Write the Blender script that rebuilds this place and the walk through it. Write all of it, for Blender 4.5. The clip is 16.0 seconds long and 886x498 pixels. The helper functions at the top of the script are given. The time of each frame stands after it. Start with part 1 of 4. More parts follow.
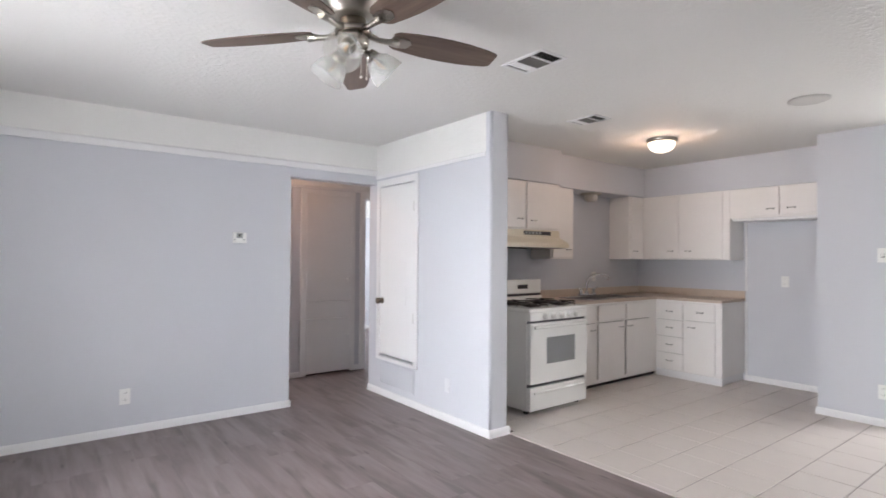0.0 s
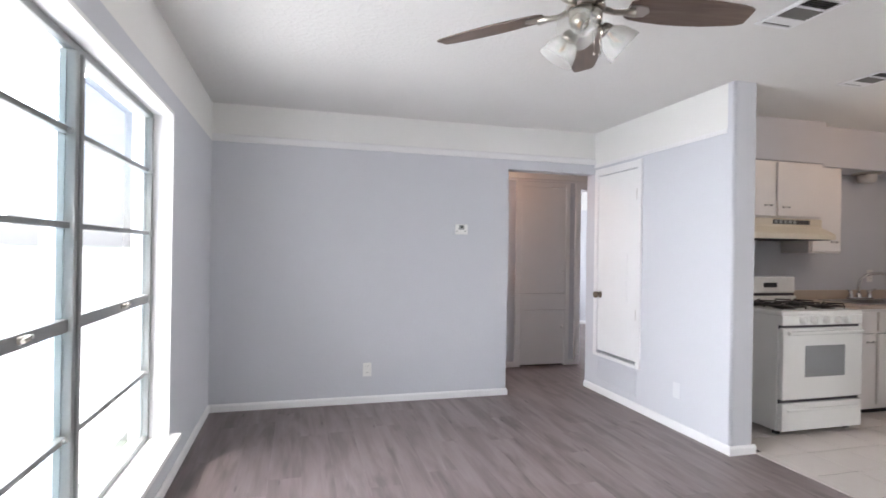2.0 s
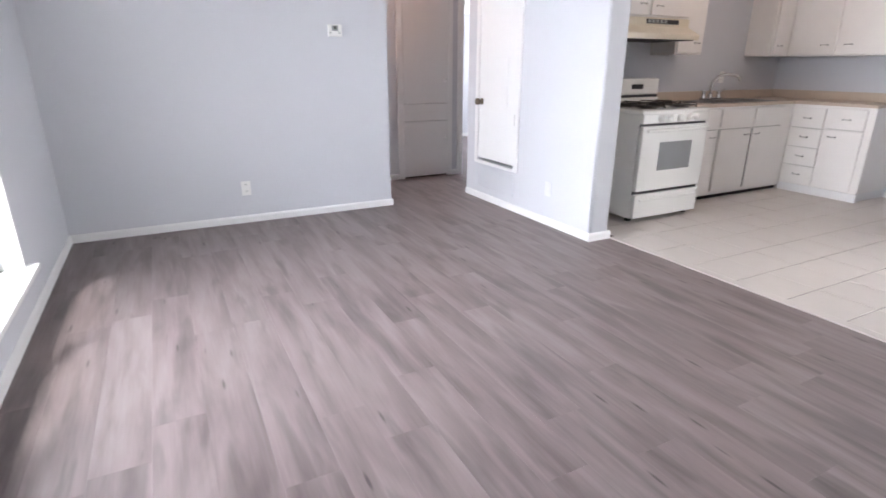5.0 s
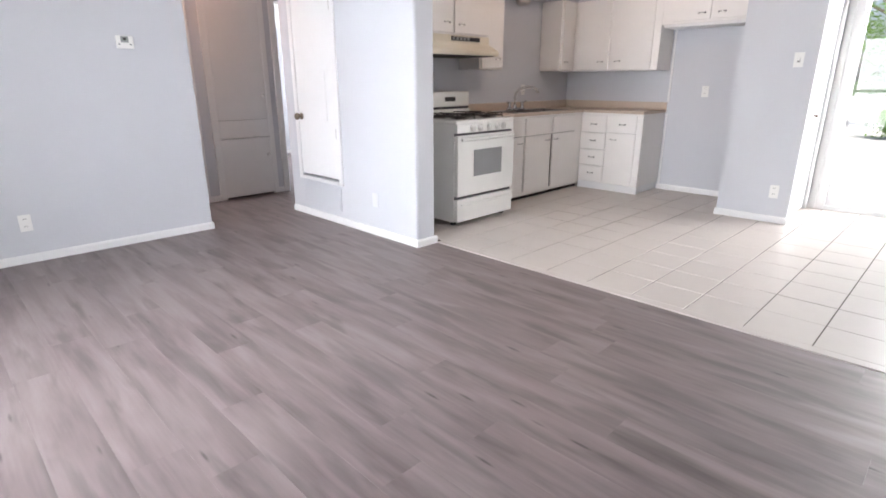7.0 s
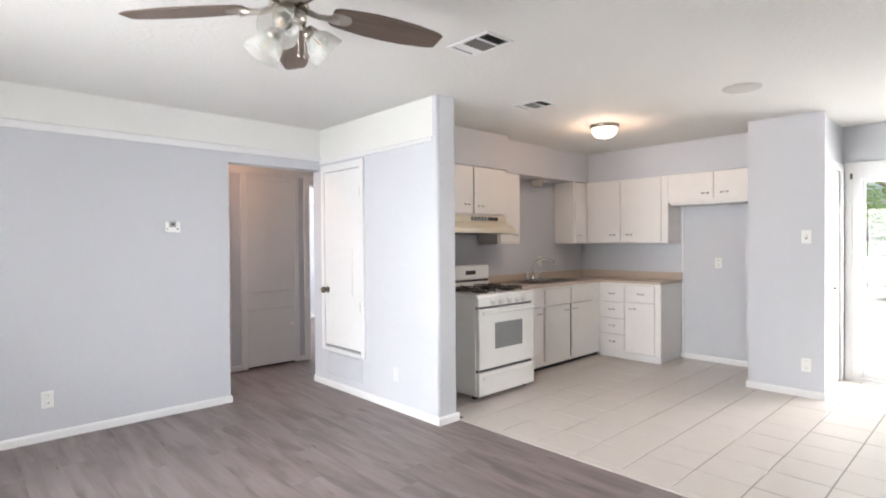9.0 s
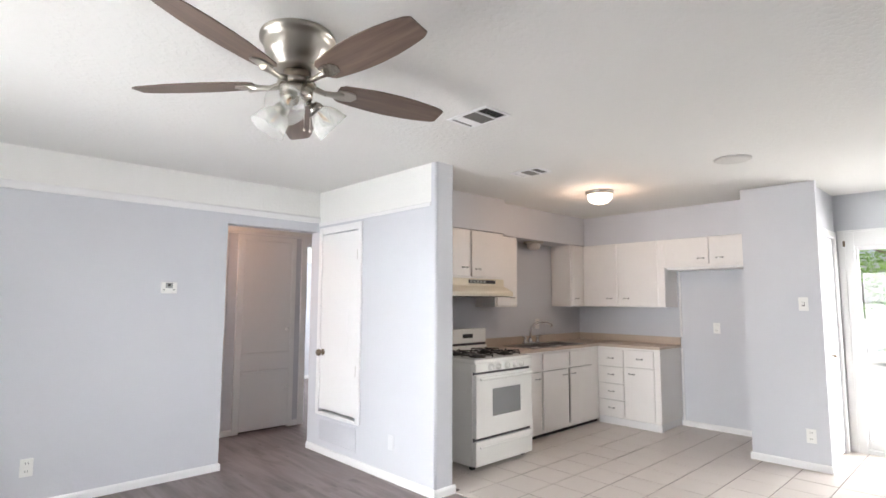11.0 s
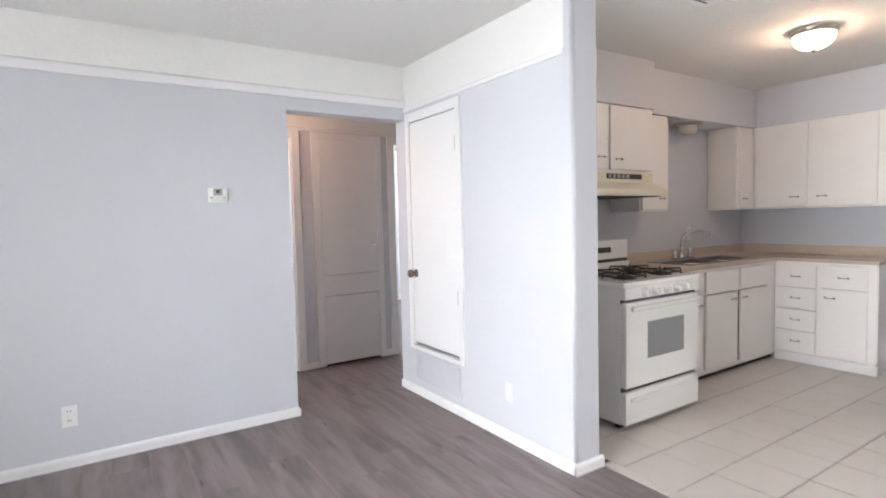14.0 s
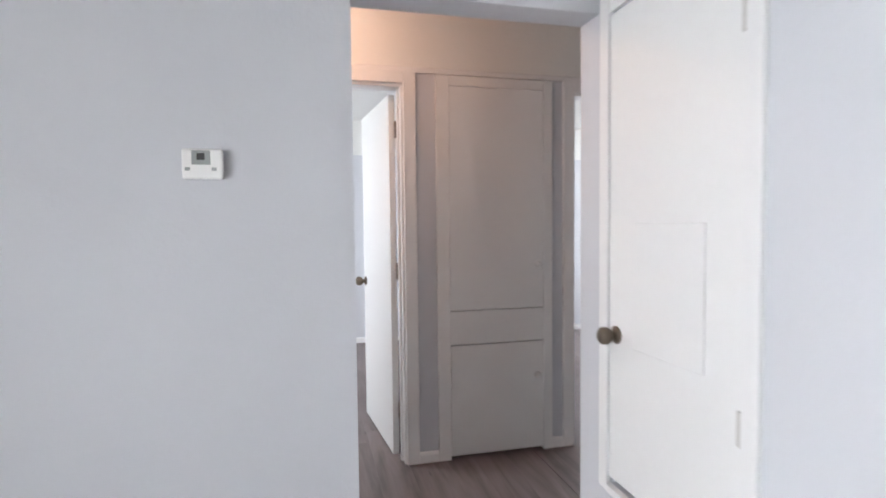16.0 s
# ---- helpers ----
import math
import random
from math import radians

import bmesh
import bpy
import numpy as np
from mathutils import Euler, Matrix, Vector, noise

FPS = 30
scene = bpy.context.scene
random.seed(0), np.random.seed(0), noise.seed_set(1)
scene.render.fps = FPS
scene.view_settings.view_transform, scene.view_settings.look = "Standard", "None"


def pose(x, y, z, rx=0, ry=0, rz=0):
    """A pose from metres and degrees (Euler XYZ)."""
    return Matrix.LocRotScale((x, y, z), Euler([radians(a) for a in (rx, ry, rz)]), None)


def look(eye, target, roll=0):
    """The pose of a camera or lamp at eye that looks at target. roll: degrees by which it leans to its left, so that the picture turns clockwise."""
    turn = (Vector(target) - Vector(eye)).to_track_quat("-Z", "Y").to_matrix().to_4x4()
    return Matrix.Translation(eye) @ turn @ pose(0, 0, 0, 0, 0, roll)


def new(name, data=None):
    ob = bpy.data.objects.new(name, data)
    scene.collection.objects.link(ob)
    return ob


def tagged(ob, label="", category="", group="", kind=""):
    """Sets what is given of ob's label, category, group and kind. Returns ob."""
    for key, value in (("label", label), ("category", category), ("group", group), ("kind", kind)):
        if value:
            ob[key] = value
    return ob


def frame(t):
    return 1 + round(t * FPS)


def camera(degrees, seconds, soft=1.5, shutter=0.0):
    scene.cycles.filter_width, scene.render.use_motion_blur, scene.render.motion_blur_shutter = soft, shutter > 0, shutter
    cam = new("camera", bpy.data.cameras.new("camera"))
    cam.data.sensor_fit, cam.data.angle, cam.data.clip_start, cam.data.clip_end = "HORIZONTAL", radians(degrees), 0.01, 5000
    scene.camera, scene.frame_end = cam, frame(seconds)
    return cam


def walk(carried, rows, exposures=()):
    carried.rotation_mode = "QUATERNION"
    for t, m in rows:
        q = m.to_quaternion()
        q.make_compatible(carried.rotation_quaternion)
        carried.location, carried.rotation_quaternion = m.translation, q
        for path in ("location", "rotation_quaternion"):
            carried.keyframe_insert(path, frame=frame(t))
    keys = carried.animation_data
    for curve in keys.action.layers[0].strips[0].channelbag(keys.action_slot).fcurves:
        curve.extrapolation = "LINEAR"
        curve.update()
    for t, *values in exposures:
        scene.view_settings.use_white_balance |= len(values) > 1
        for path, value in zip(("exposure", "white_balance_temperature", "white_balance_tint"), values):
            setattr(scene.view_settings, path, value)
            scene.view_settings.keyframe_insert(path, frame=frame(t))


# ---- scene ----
cam = camera(79.8, 16.0, 1.6, 0.45)
PATH = [
    (0, (0.719, 0.253, 1.34), (1.932, 1.843, 1.371), 0.4),
    (0.5, (0.7, 0.282, 1.356), (1.763, 1.976, 1.359), 0.2),
    (1, (0.678, 0.31, 1.324), (1.569, 2.101, 1.328), 0.5),
    (1.5, (0.647, 0.335, 1.332), (1.347, 2.208, 1.338), 0.5),
    (2, (0.665, 0.347, 1.306), (1.193, 2.276, 1.31), 0.9),
    (2.5, (0.629, 0.373, 1.301), (1.101, 2.313, 1.192), 1.4),
    (3, (0.633, 0.403, 1.267), (1.13, 2.307, 0.914), 1.9),
    (3.2, (0.625, 0.405, 1.262), (1.136, 2.286, 0.815), 1.5),
    (5.3, (0.732, 0.359, 1.204), (1.68, 1.992, 0.547), 0.2),
    (5.5, (0.741, 0.36, 1.184), (1.744, 1.962, 0.532), 0.2),
    (6, (0.758, 0.329, 1.208), (1.901, 1.835, 0.556), 0.4),
    (6.5, (0.771, 0.308, 1.233), (2.039, 1.71, 0.58), 0.3),
    (7, (0.791, 0.284, 1.215), (2.135, 1.636, 0.612), -0.1),
    (7.5, (0.787, 0.28, 1.266), (2.164, 1.661, 0.819), -0.5),
    (8, (0.776, 0.294, 1.323), (2.165, 1.712, 1.078), -0.1),
    (8.5, (0.766, 0.293, 1.321), (2.145, 1.739, 1.236), -0.3),
    (9, (0.762, 0.301, 1.349), (2.126, 1.764, 1.326), -0.4),
    (9.2, (0.753, 0.298, 1.354), (2.108, 1.769, 1.394), -0.4),
    (11.3, (0.751, 0.304, 1.402), (2.123, 1.746, 1.598), 0.4),
    (11.5, (0.765, 0.301, 1.397), (2.148, 1.737, 1.553), 0.7),
    (12, (0.767, 0.355, 1.354), (2.122, 1.826, 1.342), 0.7),
    (12.5, (0.77, 0.48, 1.283), (2.041, 2.015, 1.114), -0.5),
    (13, (0.963, 0.714, 1.281), (2.064, 2.372, 1.074), -0.4),
    (13.5, (1.197, 0.983, 1.281), (2.229, 2.683, 1.067), -0.0),
    (14, (1.43, 1.336, 1.314), (2.517, 3.011, 1.199), -1.4),
    (14.5, (1.68, 1.727, 1.289), (2.537, 3.533, 1.234), -0.4),
    (15, (1.936, 2.162, 1.278), (2.64, 4.031, 1.173), -0.4),
    (15.5, (2.14, 2.641, 1.305), (2.802, 4.526, 1.213), -1.5),
    (16, (2.37, 3.106, 1.302), (2.853, 5.045, 1.21), -0.6),
]
walk(cam, [(t, look(eye, target, roll)) for t, eye, target, roll in PATH],
     [(0.0, 0.08, 6400, 13), (3.2, 0.12, 6320, 13), (5.3, 0.44, 6280, 14), (7.0, 0.42, 6380, 13), (9.0, 0.42, 6550, 10.5),
      (12.0, 0.38, 6500, 10.5), (13.5, 0.44, 6430, 11), (14.5, 0.33, 6430, 10.5), (15.3, 0.14, 6400, 10), (16.0, 0.15, 6400, 10)])

# ---- world, sun, large lights ----
world = bpy.data.worlds.new("sky")
scene.world = world
world.use_nodes = True
wn = world.node_tree.nodes
wl = world.node_tree.links
sky = wn.new("ShaderNodeTexSky")
sky.sky_type = 'NISHITA'
sky.sun_disc = False
sky.sun_elevation = radians(62)
sky.sun_rotation = radians(200)
sky.air_density, sky.dust_density = 1.0, 3.0
wl.new(sky.outputs[0], wn["Background"].inputs[0])
wn["Background"].inputs[1].default_value = 0.15

sun_lamp = bpy.data.lights.new("sun", 'SUN')
sun_lamp.energy, sun_lamp.angle, sun_lamp.color = 4.8, radians(4), (1.0, 0.96, 0.9)
sun = new("sun", sun_lamp)
sun.matrix_world = look((0, 0, 20), (3.0, 5.0, 8.0))


def opening_lamp(name, eye, target, w, h, energy, color):
    lamp = bpy.data.lights.new(name, 'AREA')
    lamp.shape, lamp.size, lamp.size_y, lamp.energy, lamp.color = 'RECTANGLE', w, h, energy, color
    ob = new(name, lamp)
    ob.matrix_world = look(eye, target)
    return ob


# area lamps standing in for daylight, in or beyond the openings
opening_lamp("window_daylight", (-0.24, 2.60, 1.14), (1.0, 2.60, 1.14), 1.84, 1.74, 10, (0.94, 0.965, 1.0))
# added lamp low outside, for light bouncing up off the ground
opening_lamp("ground_bounce_lamp", (-1.3, 1.9, 0.06), (0.9, 2.9, 1.7), 3.6, 1.5, 125, (0.97, 0.975, 1.0))
# added lamp well outside the window, tilted down in place of bright sky
opening_lamp("window_sky", (-2.4, 3.95, 2.25), (0.0, 3.8, 1.1), 6.8, 3.8, 1120, (0.94, 0.965, 1.0))
# added lamp out of view beyond the patio door, aimed into the kitchen
opening_lamp("patio_daylight", (8.6, -0.6, 1.6), (5.4, 2.1, 1.0), 2.6, 2.4, 270, (0.98, 0.985, 0.97))
# added lamps for the bedrooms' unseen windows
opening_lamp("bedroom_daylight", (0.0, 7.6, 1.5), (2.0, 7.6, 1.3), 1.4, 1.2, 55, (0.95, 0.97, 1.0))
opening_lamp("far_room_daylight", (6.75, 7.3, 1.5), (5.0, 7.6, 1.3), 1.4, 1.2, 60, (0.95, 0.97, 1.0))


def bulb(name, place, energy, color, radius):
    lamp = bpy.data.lights.new(name, 'POINT')
    lamp.energy, lamp.color, lamp.shadow_soft_size = energy, color, radius
    ob = new(name, lamp)
    ob.location = place
    return ob


bulb("kitchen_bulb", (5.26, 2.90, 2.345), 8.5, (1.0, 0.66, 0.45), 0.05)
bulb("hall_bulb", (2.35, 5.42, 2.28), 9, (1.0, 0.60, 0.42), 0.05)


# ---- materials ----
def material(name):
    m = bpy.data.materials.new(name)
    m.use_nodes = True
    return m, m.node_tree.nodes, m.node_tree.links, m.node_tree.nodes["Principled BSDF"]


def surface(name, color, rough=0.5, metal=0.0, vary=0.06, scale=3.0, fine=60.0, bump=0.1, gloss_vary=0.1, coat=0.0, bump_dist=0.002):
    """Paint, plastic or metal with two scales of variation and fine relief."""
    m, n, l, p = material(name)
    tc = n.new("ShaderNodeTexCoord")
    big = n.new("ShaderNodeTexNoise")
    big.inputs["Scale"].default_value, big.inputs["Detail"].default_value = scale, 4
    small = n.new("ShaderNodeTexNoise")
    small.inputs["Scale"].default_value, small.inputs["Detail"].default_value = fine, 5
    l.new(tc.outputs["Object"], big.inputs["Vector"])
    l.new(tc.outputs["Object"], small.inputs["Vector"])
    mix = n.new("ShaderNodeMix")
    mix.data_type = 'RGBA'
    mix.inputs[6].default_value = (*[c * (1 - vary) for c in color], 1)
    mix.inputs[7].default_value = (*[min(1, c * (1 + vary)) for c in color], 1)
    add = n.new("ShaderNodeMath")
    add.operation = 'MULTIPLY_ADD'
    add.inputs[1].default_value, add.inputs[2].default_value = 0.35, 0.0
    l.new(small.outputs[0], add.inputs[0])
    add2 = n.new("ShaderNodeMath")
    add2.operation = 'MULTIPLY_ADD'
    add2.inputs[1].default_value = 0.65
    l.new(big.outputs[0], add2.inputs[0])
    l.new(add.outputs[0], add2.inputs[2])
    l.new(add2.outputs[0], mix.inputs[0])
    l.new(mix.outputs[2], p.inputs["Base Color"])
    r = n.new("ShaderNodeMapRange")
    r.inputs[3].default_value, r.inputs[4].default_value = max(0.02, rough - gloss_vary), min(1, rough + gloss_vary)
    l.new(big.outputs[0], r.inputs[0])
    l.new(r.outputs[0], p.inputs["Roughness"])
    p.inputs["Metallic"].default_value = metal
    p.inputs["Coat Weight"].default_value = coat
    if bump:
        b = n.new("ShaderNodeBump")
        b.inputs["Strength"].default_value, b.inputs["Distance"].default_value = bump, bump_dist
        l.new(small.outputs[0], b.inputs["Height"])
        l.new(b.outputs[0], p.inputs["Normal"])
    return m


def plaster(name, color, blob=28.0, strength=0.35, depth=0.004, rough=0.7):
    """Painted wall or ceiling with a trowelled texture."""
    m, n, l, p = material(name)
    tc = n.new("ShaderNodeTexCoord")
    patch = n.new("ShaderNodeTexNoise")
    patch.inputs["Scale"].default_value, patch.inputs["Detail"].default_value = 1.3, 3
    tex = n.new("ShaderNodeTexNoise")
    tex.inputs["Scale"].default_value, tex.inputs["Detail"].default_value = blob, 4
    grain = n.new("ShaderNodeTexNoise")
    grain.inputs["Scale"].default_value, grain.inputs["Detail"].default_value = 260, 2
    for node in (patch, tex, grain):
        l.new(tc.outputs["Object"], node.inputs["Vector"])
    ramp = n.new("ShaderNodeMapRange")
    ramp.interpolation_type = 'SMOOTHSTEP'
    ramp.inputs[1].default_value, ramp.inputs[2].default_value = 0.46, 0.62
    l.new(tex.outputs[0], ramp.inputs[0])
    mix = n.new("ShaderNodeMix")
    mix.data_type = 'RGBA'
    mix.inputs[6].default_value = (*[c * 0.97 for c in color], 1)
    mix.inputs[7].default_value = (*[min(1, c * 1.03) for c in color], 1)
    l.new(patch.outputs[0], mix.inputs[0])
    l.new(mix.outputs[2], p.inputs["Base Color"])
    h = n.new("ShaderNodeMath")
    h.operation = 'MULTIPLY_ADD'
    h.inputs[1].default_value = 0.12
    l.new(grain.outputs[0], h.inputs[0])
    l.new(ramp.outputs[0], h.inputs[2])
    b = n.new("ShaderNodeBump")
    b.inputs["Strength"].default_value, b.inputs["Distance"].default_value = strength, depth
    l.new(h.outputs[0], b.inputs["Height"])
    l.new(b.outputs[0], p.inputs["Normal"])
    p.inputs["Roughness"].default_value = rough
    return m


def grained(name, dark, mid, light, along, across, rough=0.4, per_object=True, knots=True, bump=0.15):
    """Wood grain that runs along the object's y (along: low frequency, across: high)."""
    m, n, l, p = material(name)
    tc = n.new("ShaderNodeTexCoord")
    info = n.new("ShaderNodeObjectInfo")
    off = n.new("ShaderNodeVectorMath")
    off.operation = 'SCALE'
    off.inputs[0].default_value = (17.0, 31.0, 7.0)
    l.new(info.outputs["Random"], off.inputs["Scale"])
    add = n.new("ShaderNodeVectorMath")
    l.new(tc.outputs["Object"], add.inputs[0])
    l.new(off.outputs[0], add.inputs[1])
    mp = n.new("ShaderNodeMapping")
    mp.inputs["Scale"].default_value = (across, along, across)
    l.new(add.outputs[0], mp.inputs[0])
    g1 = n.new("ShaderNodeTexNoise")
    g1.inputs["Scale"].default_value, g1.inputs["Detail"].default_value, g1.inputs["Distortion"].default_value = 1.0, 4, 0.5
    l.new(mp.outputs[0], g1.inputs["Vector"])
    mp2 = n.new("ShaderNodeMapping")
    mp2.inputs["Scale"].default_value = (across * 9, along * 3, across * 9)
    l.new(add.outputs[0], mp2.inputs[0])
    g2 = n.new("ShaderNodeTexNoise")
    g2.inputs["Scale"].default_value, g2.inputs["Detail"].default_value = 1.0, 4
    l.new(mp2.outputs[0], g2.inputs["Vector"])
    ramp = n.new("ShaderNodeValToRGB")
    e = ramp.color_ramp.elements
    e[0].position, e[0].color = 0.33, (*dark, 1)
    e[1].position, e[1].color = 0.70, (*light, 1)
    k = e.new(0.5)
    k.color = (*mid, 1)
    s1 = n.new("ShaderNodeMath")
    s1.operation = 'MULTIPLY_ADD'
    s1.inputs[1].default_value, s1.inputs[2].default_value = 0.14, 0.055
    l.new(g2.outputs[0], s1.inputs[0])
    s2 = n.new("ShaderNodeMath")
    s2.operation = 'MULTIPLY_ADD'
    s2.inputs[1].default_value = 0.75
    l.new(g1.outputs[0], s2.inputs[0])
    l.new(s1.outputs[0], s2.inputs[2])
    l.new(s2.outputs[0], ramp.inputs[0])
    col = ramp.outputs[0]
    if per_object:
        tone = n.new("ShaderNodeMapRange")
        tone.inputs[3].default_value, tone.inputs[4].default_value = 0.985, 1.015
        l.new(info.outputs["Random"], tone.inputs[0])
        sc = n.new("ShaderNodeVectorMath")
        sc.operation = 'SCALE'
        l.new(col, sc.inputs[0])
        l.new(tone.outputs[0], sc.inputs["Scale"])
        col = sc.outputs[0]
    if knots:
        mp4 = n.new("ShaderNodeMapping")
        mp4.inputs["Scale"].default_value = (10.0, 1.6, 10.0)
        l.new(add.outputs[0], mp4.inputs[0])
        st = n.new("ShaderNodeTexNoise")
        st.inputs["Scale"].default_value, st.inputs["Detail"].default_value, st.inputs["Distortion"].default_value = 1.0, 3, 0.4
        l.new(mp4.outputs[0], st.inputs["Vector"])
        sr = n.new("ShaderNodeMapRange")
        sr.interpolation_type = 'SMOOTHSTEP'
        sr.inputs[1].default_value, sr.inputs[2].default_value = 0.51, 0.68
        sr.inputs[3].default_value, sr.inputs[4].default_value = 1.0, 0.74
        l.new(st.outputs[0], sr.inputs[0])
        ss = n.new("ShaderNodeVectorMath")
        ss.operation = 'SCALE'
        l.new(col, ss.inputs[0])
        l.new(sr.outputs[0], ss.inputs["Scale"])
        col = ss.outputs[0]
        mp3 = n.new("ShaderNodeMapping")
        mp3.inputs["Scale"].default_value = (13.0, 2.0, 13.0)
        l.new(add.outputs[0], mp3.inputs[0])
        v = n.new("ShaderNodeTexVoronoi")
        v.inputs["Scale"].default_value = 1.0
        l.new(mp3.outputs[0], v.inputs["Vector"])
        kr = n.new("ShaderNodeMapRange")
        kr.interpolation_type = 'SMOOTHSTEP'
        kr.inputs[1].default_value, kr.inputs[2].default_value = 0.03, 0.12
        kr.inputs[3].default_value, kr.inputs[4].default_value = 0.42, 1.0
        l.new(v.outputs["Distance"], kr.inputs[0])
        sk = n.new("ShaderNodeVectorMath")
        sk.operation = 'SCALE'
        l.new(col, sk.inputs[0])
        l.new(kr.outputs[0], sk.inputs["Scale"])
        col = sk.outputs[0]
    l.new(col, p.inputs["Base Color"])
    rr = n.new("ShaderNodeMapRange")
    rr.inputs[3].default_value, rr.inputs[4].default_value = rough - 0.07, rough + 0.1
    l.new(g1.outputs[0], rr.inputs[0])
    l.new(rr.outputs[0], p.inputs["Roughness"])
    b = n.new("ShaderNodeBump")
    b.inputs["Strength"].default_value, b.inputs["Distance"].default_value = bump, 0.001
    l.new(s1.outputs[0], b.inputs["Height"])
    l.new(b.outputs[0], p.inputs["Normal"])
    return m


def clear_glass(name, tint=(1, 1, 1), rough=0.0):
    m, n, l, p = material(name)
    p.inputs["Base Color"].default_value = (*tint, 1)
    p.inputs["Roughness"].default_value = rough
    p.inputs["Transmission Weight"].default_value = 1.0
    p.inputs["IOR"].default_value = 1.45
    return m


def glow(name, color, strength):
    m, n, l, p = material(name)
    p.inputs["Base Color"].default_value = (0.9, 0.88, 0.82, 1)
    p.inputs["Emission Color"].default_value = (*color, 1)
    p.inputs["Emission Strength"].default_value = strength
    return m


WALL = plaster("grey_lilac_wall_paint", (0.60, 0.612, 0.645), 45, 0.12, 0.002)
WHITE_WALL = plaster("white_wall_paint", (0.80, 0.80, 0.775), 34, 0.25, 0.003)
CEILING = plaster("textured_ceiling_paint", (0.745, 0.74, 0.715), 34, 0.27, 0.005, 0.8)
TRIM = surface("white_trim_paint", (0.80, 0.80, 0.80), 0.4, vary=0.03, fine=40, bump=0.06)
DOOR = surface("white_door_paint", (0.81, 0.815, 0.81), 0.42, vary=0.04, scale=2, fine=30, bump=0.06)
CABINET = surface("white_cabinet_paint", (0.83, 0.81, 0.785), 0.38, vary=0.05, scale=4, fine=45, bump=0.08)
ENAMEL = surface("white_enamel", (0.85, 0.85, 0.82), 0.2, vary=0.03, bump=0.0, coat=0.3)
CREAM = surface("almond_enamel", (0.74, 0.68, 0.55), 0.3, vary=0.04, bump=0.02)
BLACK = surface("black_enamel", (0.02, 0.02, 0.022), 0.35, vary=0.2, bump=0.05)
IRON = surface("cast_iron", (0.025, 0.023, 0.022), 0.6, vary=0.3, fine=120, bump=0.3)
# near-black colour painted in for the shade in gaps and recesses
SHADOW_GAP = surface("gap_shade_paint", (0.03, 0.028, 0.026), 0.8, bump=0)
STEEL = surface("stainless_steel", (0.32, 0.31, 0.30), 0.32, 1.0, vary=0.1, fine=90, bump=0.05)
CHROME = surface("chrome", (0.66, 0.66, 0.66), 0.12, 1.0, vary=0.04, bump=0.0, gloss_vary=0.05)
NICKEL = surface("brushed_nickel", (0.47, 0.44, 0.39), 0.28, 1.0, vary=0.06, fine=150, bump=0.06)
BRONZE = surface("aged_bronze", (0.20, 0.165, 0.13), 0.35, 1.0, vary=0.2, bump=0.05)
PLASTIC = surface("white_plastic", (0.82, 0.82, 0.80), 0.35, vary=0.02, bump=0.0)
PALE_PLATE = surface("wall_toned_plastic", (0.68, 0.69, 0.71), 0.45, vary=0.02, bump=0.0)
# white plastic greyed to hold the ceiling plate's shade; hinges and gaps share it
COVER = surface("shade_greyed_plastic", (0.56, 0.55, 0.525), 0.6, vary=0.03, bump=0.02)
# louvre paint darkened to hold shade in the vents and between drawers
LOUVRE = surface("shaded_louvre_paint", (0.17, 0.165, 0.155), 0.6, vary=0.2, bump=0.05)
GREY_PLASTIC = surface("grey_display", (0.36, 0.38, 0.37), 0.25, vary=0.1, bump=0.0)
SLOT = surface("dark_slot", (0.05, 0.05, 0.05), 0.6, bump=0)
ALUMINIUM = surface("weathered_aluminium", (0.26, 0.27, 0.265), 0.5, 0.25, vary=0.15, fine=80, bump=0.1)
LAMINATE = surface("tan_laminate", (0.55, 0.45, 0.365), 0.36, vary=0.12, scale=9, fine=140, bump=0.03)
OVEN_GLASS = surface("grey_oven_glass", (0.27, 0.275, 0.28), 0.12, vary=0.08, bump=0.0, gloss_vary=0.04)
PLANK = grained("grey_brown_vinyl", (0.128, 0.100, 0.099), (0.203, 0.164, 0.162), (0.272, 0.227, 0.224), 1.3, 10.0, 0.43)
PLANK.node_tree.nodes["Principled BSDF"].inputs["Specular IOR Level"].default_value = 0.42
BLADE = grained("walnut_blade", (0.098, 0.067, 0.052), (0.145, 0.10, 0.077), (0.20, 0.145, 0.113), 3.0, 40.0, 0.45, False, False)
TILE = surface("beige_ceramic_tile", (0.57, 0.522, 0.485), 0.36, vary=0.07, scale=7, fine=22, bump=0.02, gloss_vary=0.05)
GROUT = surface("brown_grout", (0.115, 0.095, 0.083), 0.85, vary=0.2, fine=150, bump=0.3)
SUBFLOOR = surface("dark_subfloor", (0.06, 0.05, 0.045), 0.8, bump=0.1)
PANE = clear_glass("window_glass")
# milky material of the strips added to imitate pale bands in the panes
STRIP = surface("pale_added_strip", (0.52, 0.57, 0.60), 0.6, vary=0.08, bump=0.05)
qn, ql = STRIP.node_tree.nodes, STRIP.node_tree.links
milky = qn.new("ShaderNodeBsdfTranslucent")
milky.inputs[0].default_value = (0.75, 0.84, 0.88, 1)
milky_mix = qn.new("ShaderNodeMixShader")
milky_mix.inputs[0].default_value = 0.8
ql.new(qn["Principled BSDF"].outputs[0], milky_mix.inputs[1])
ql.new(milky.outputs[0], milky_mix.inputs[2])
ql.new(milky_mix.outputs[0], qn["Material Output"].inputs[0])
BELL_GLASS, bn, bk, bp = material("seeded_bell_glass")
see = bn.new("ShaderNodeBsdfTransparent")
see.inputs[0].default_value = (0.97, 0.97, 0.96, 1)
blend = bn.new("ShaderNodeMixShader")
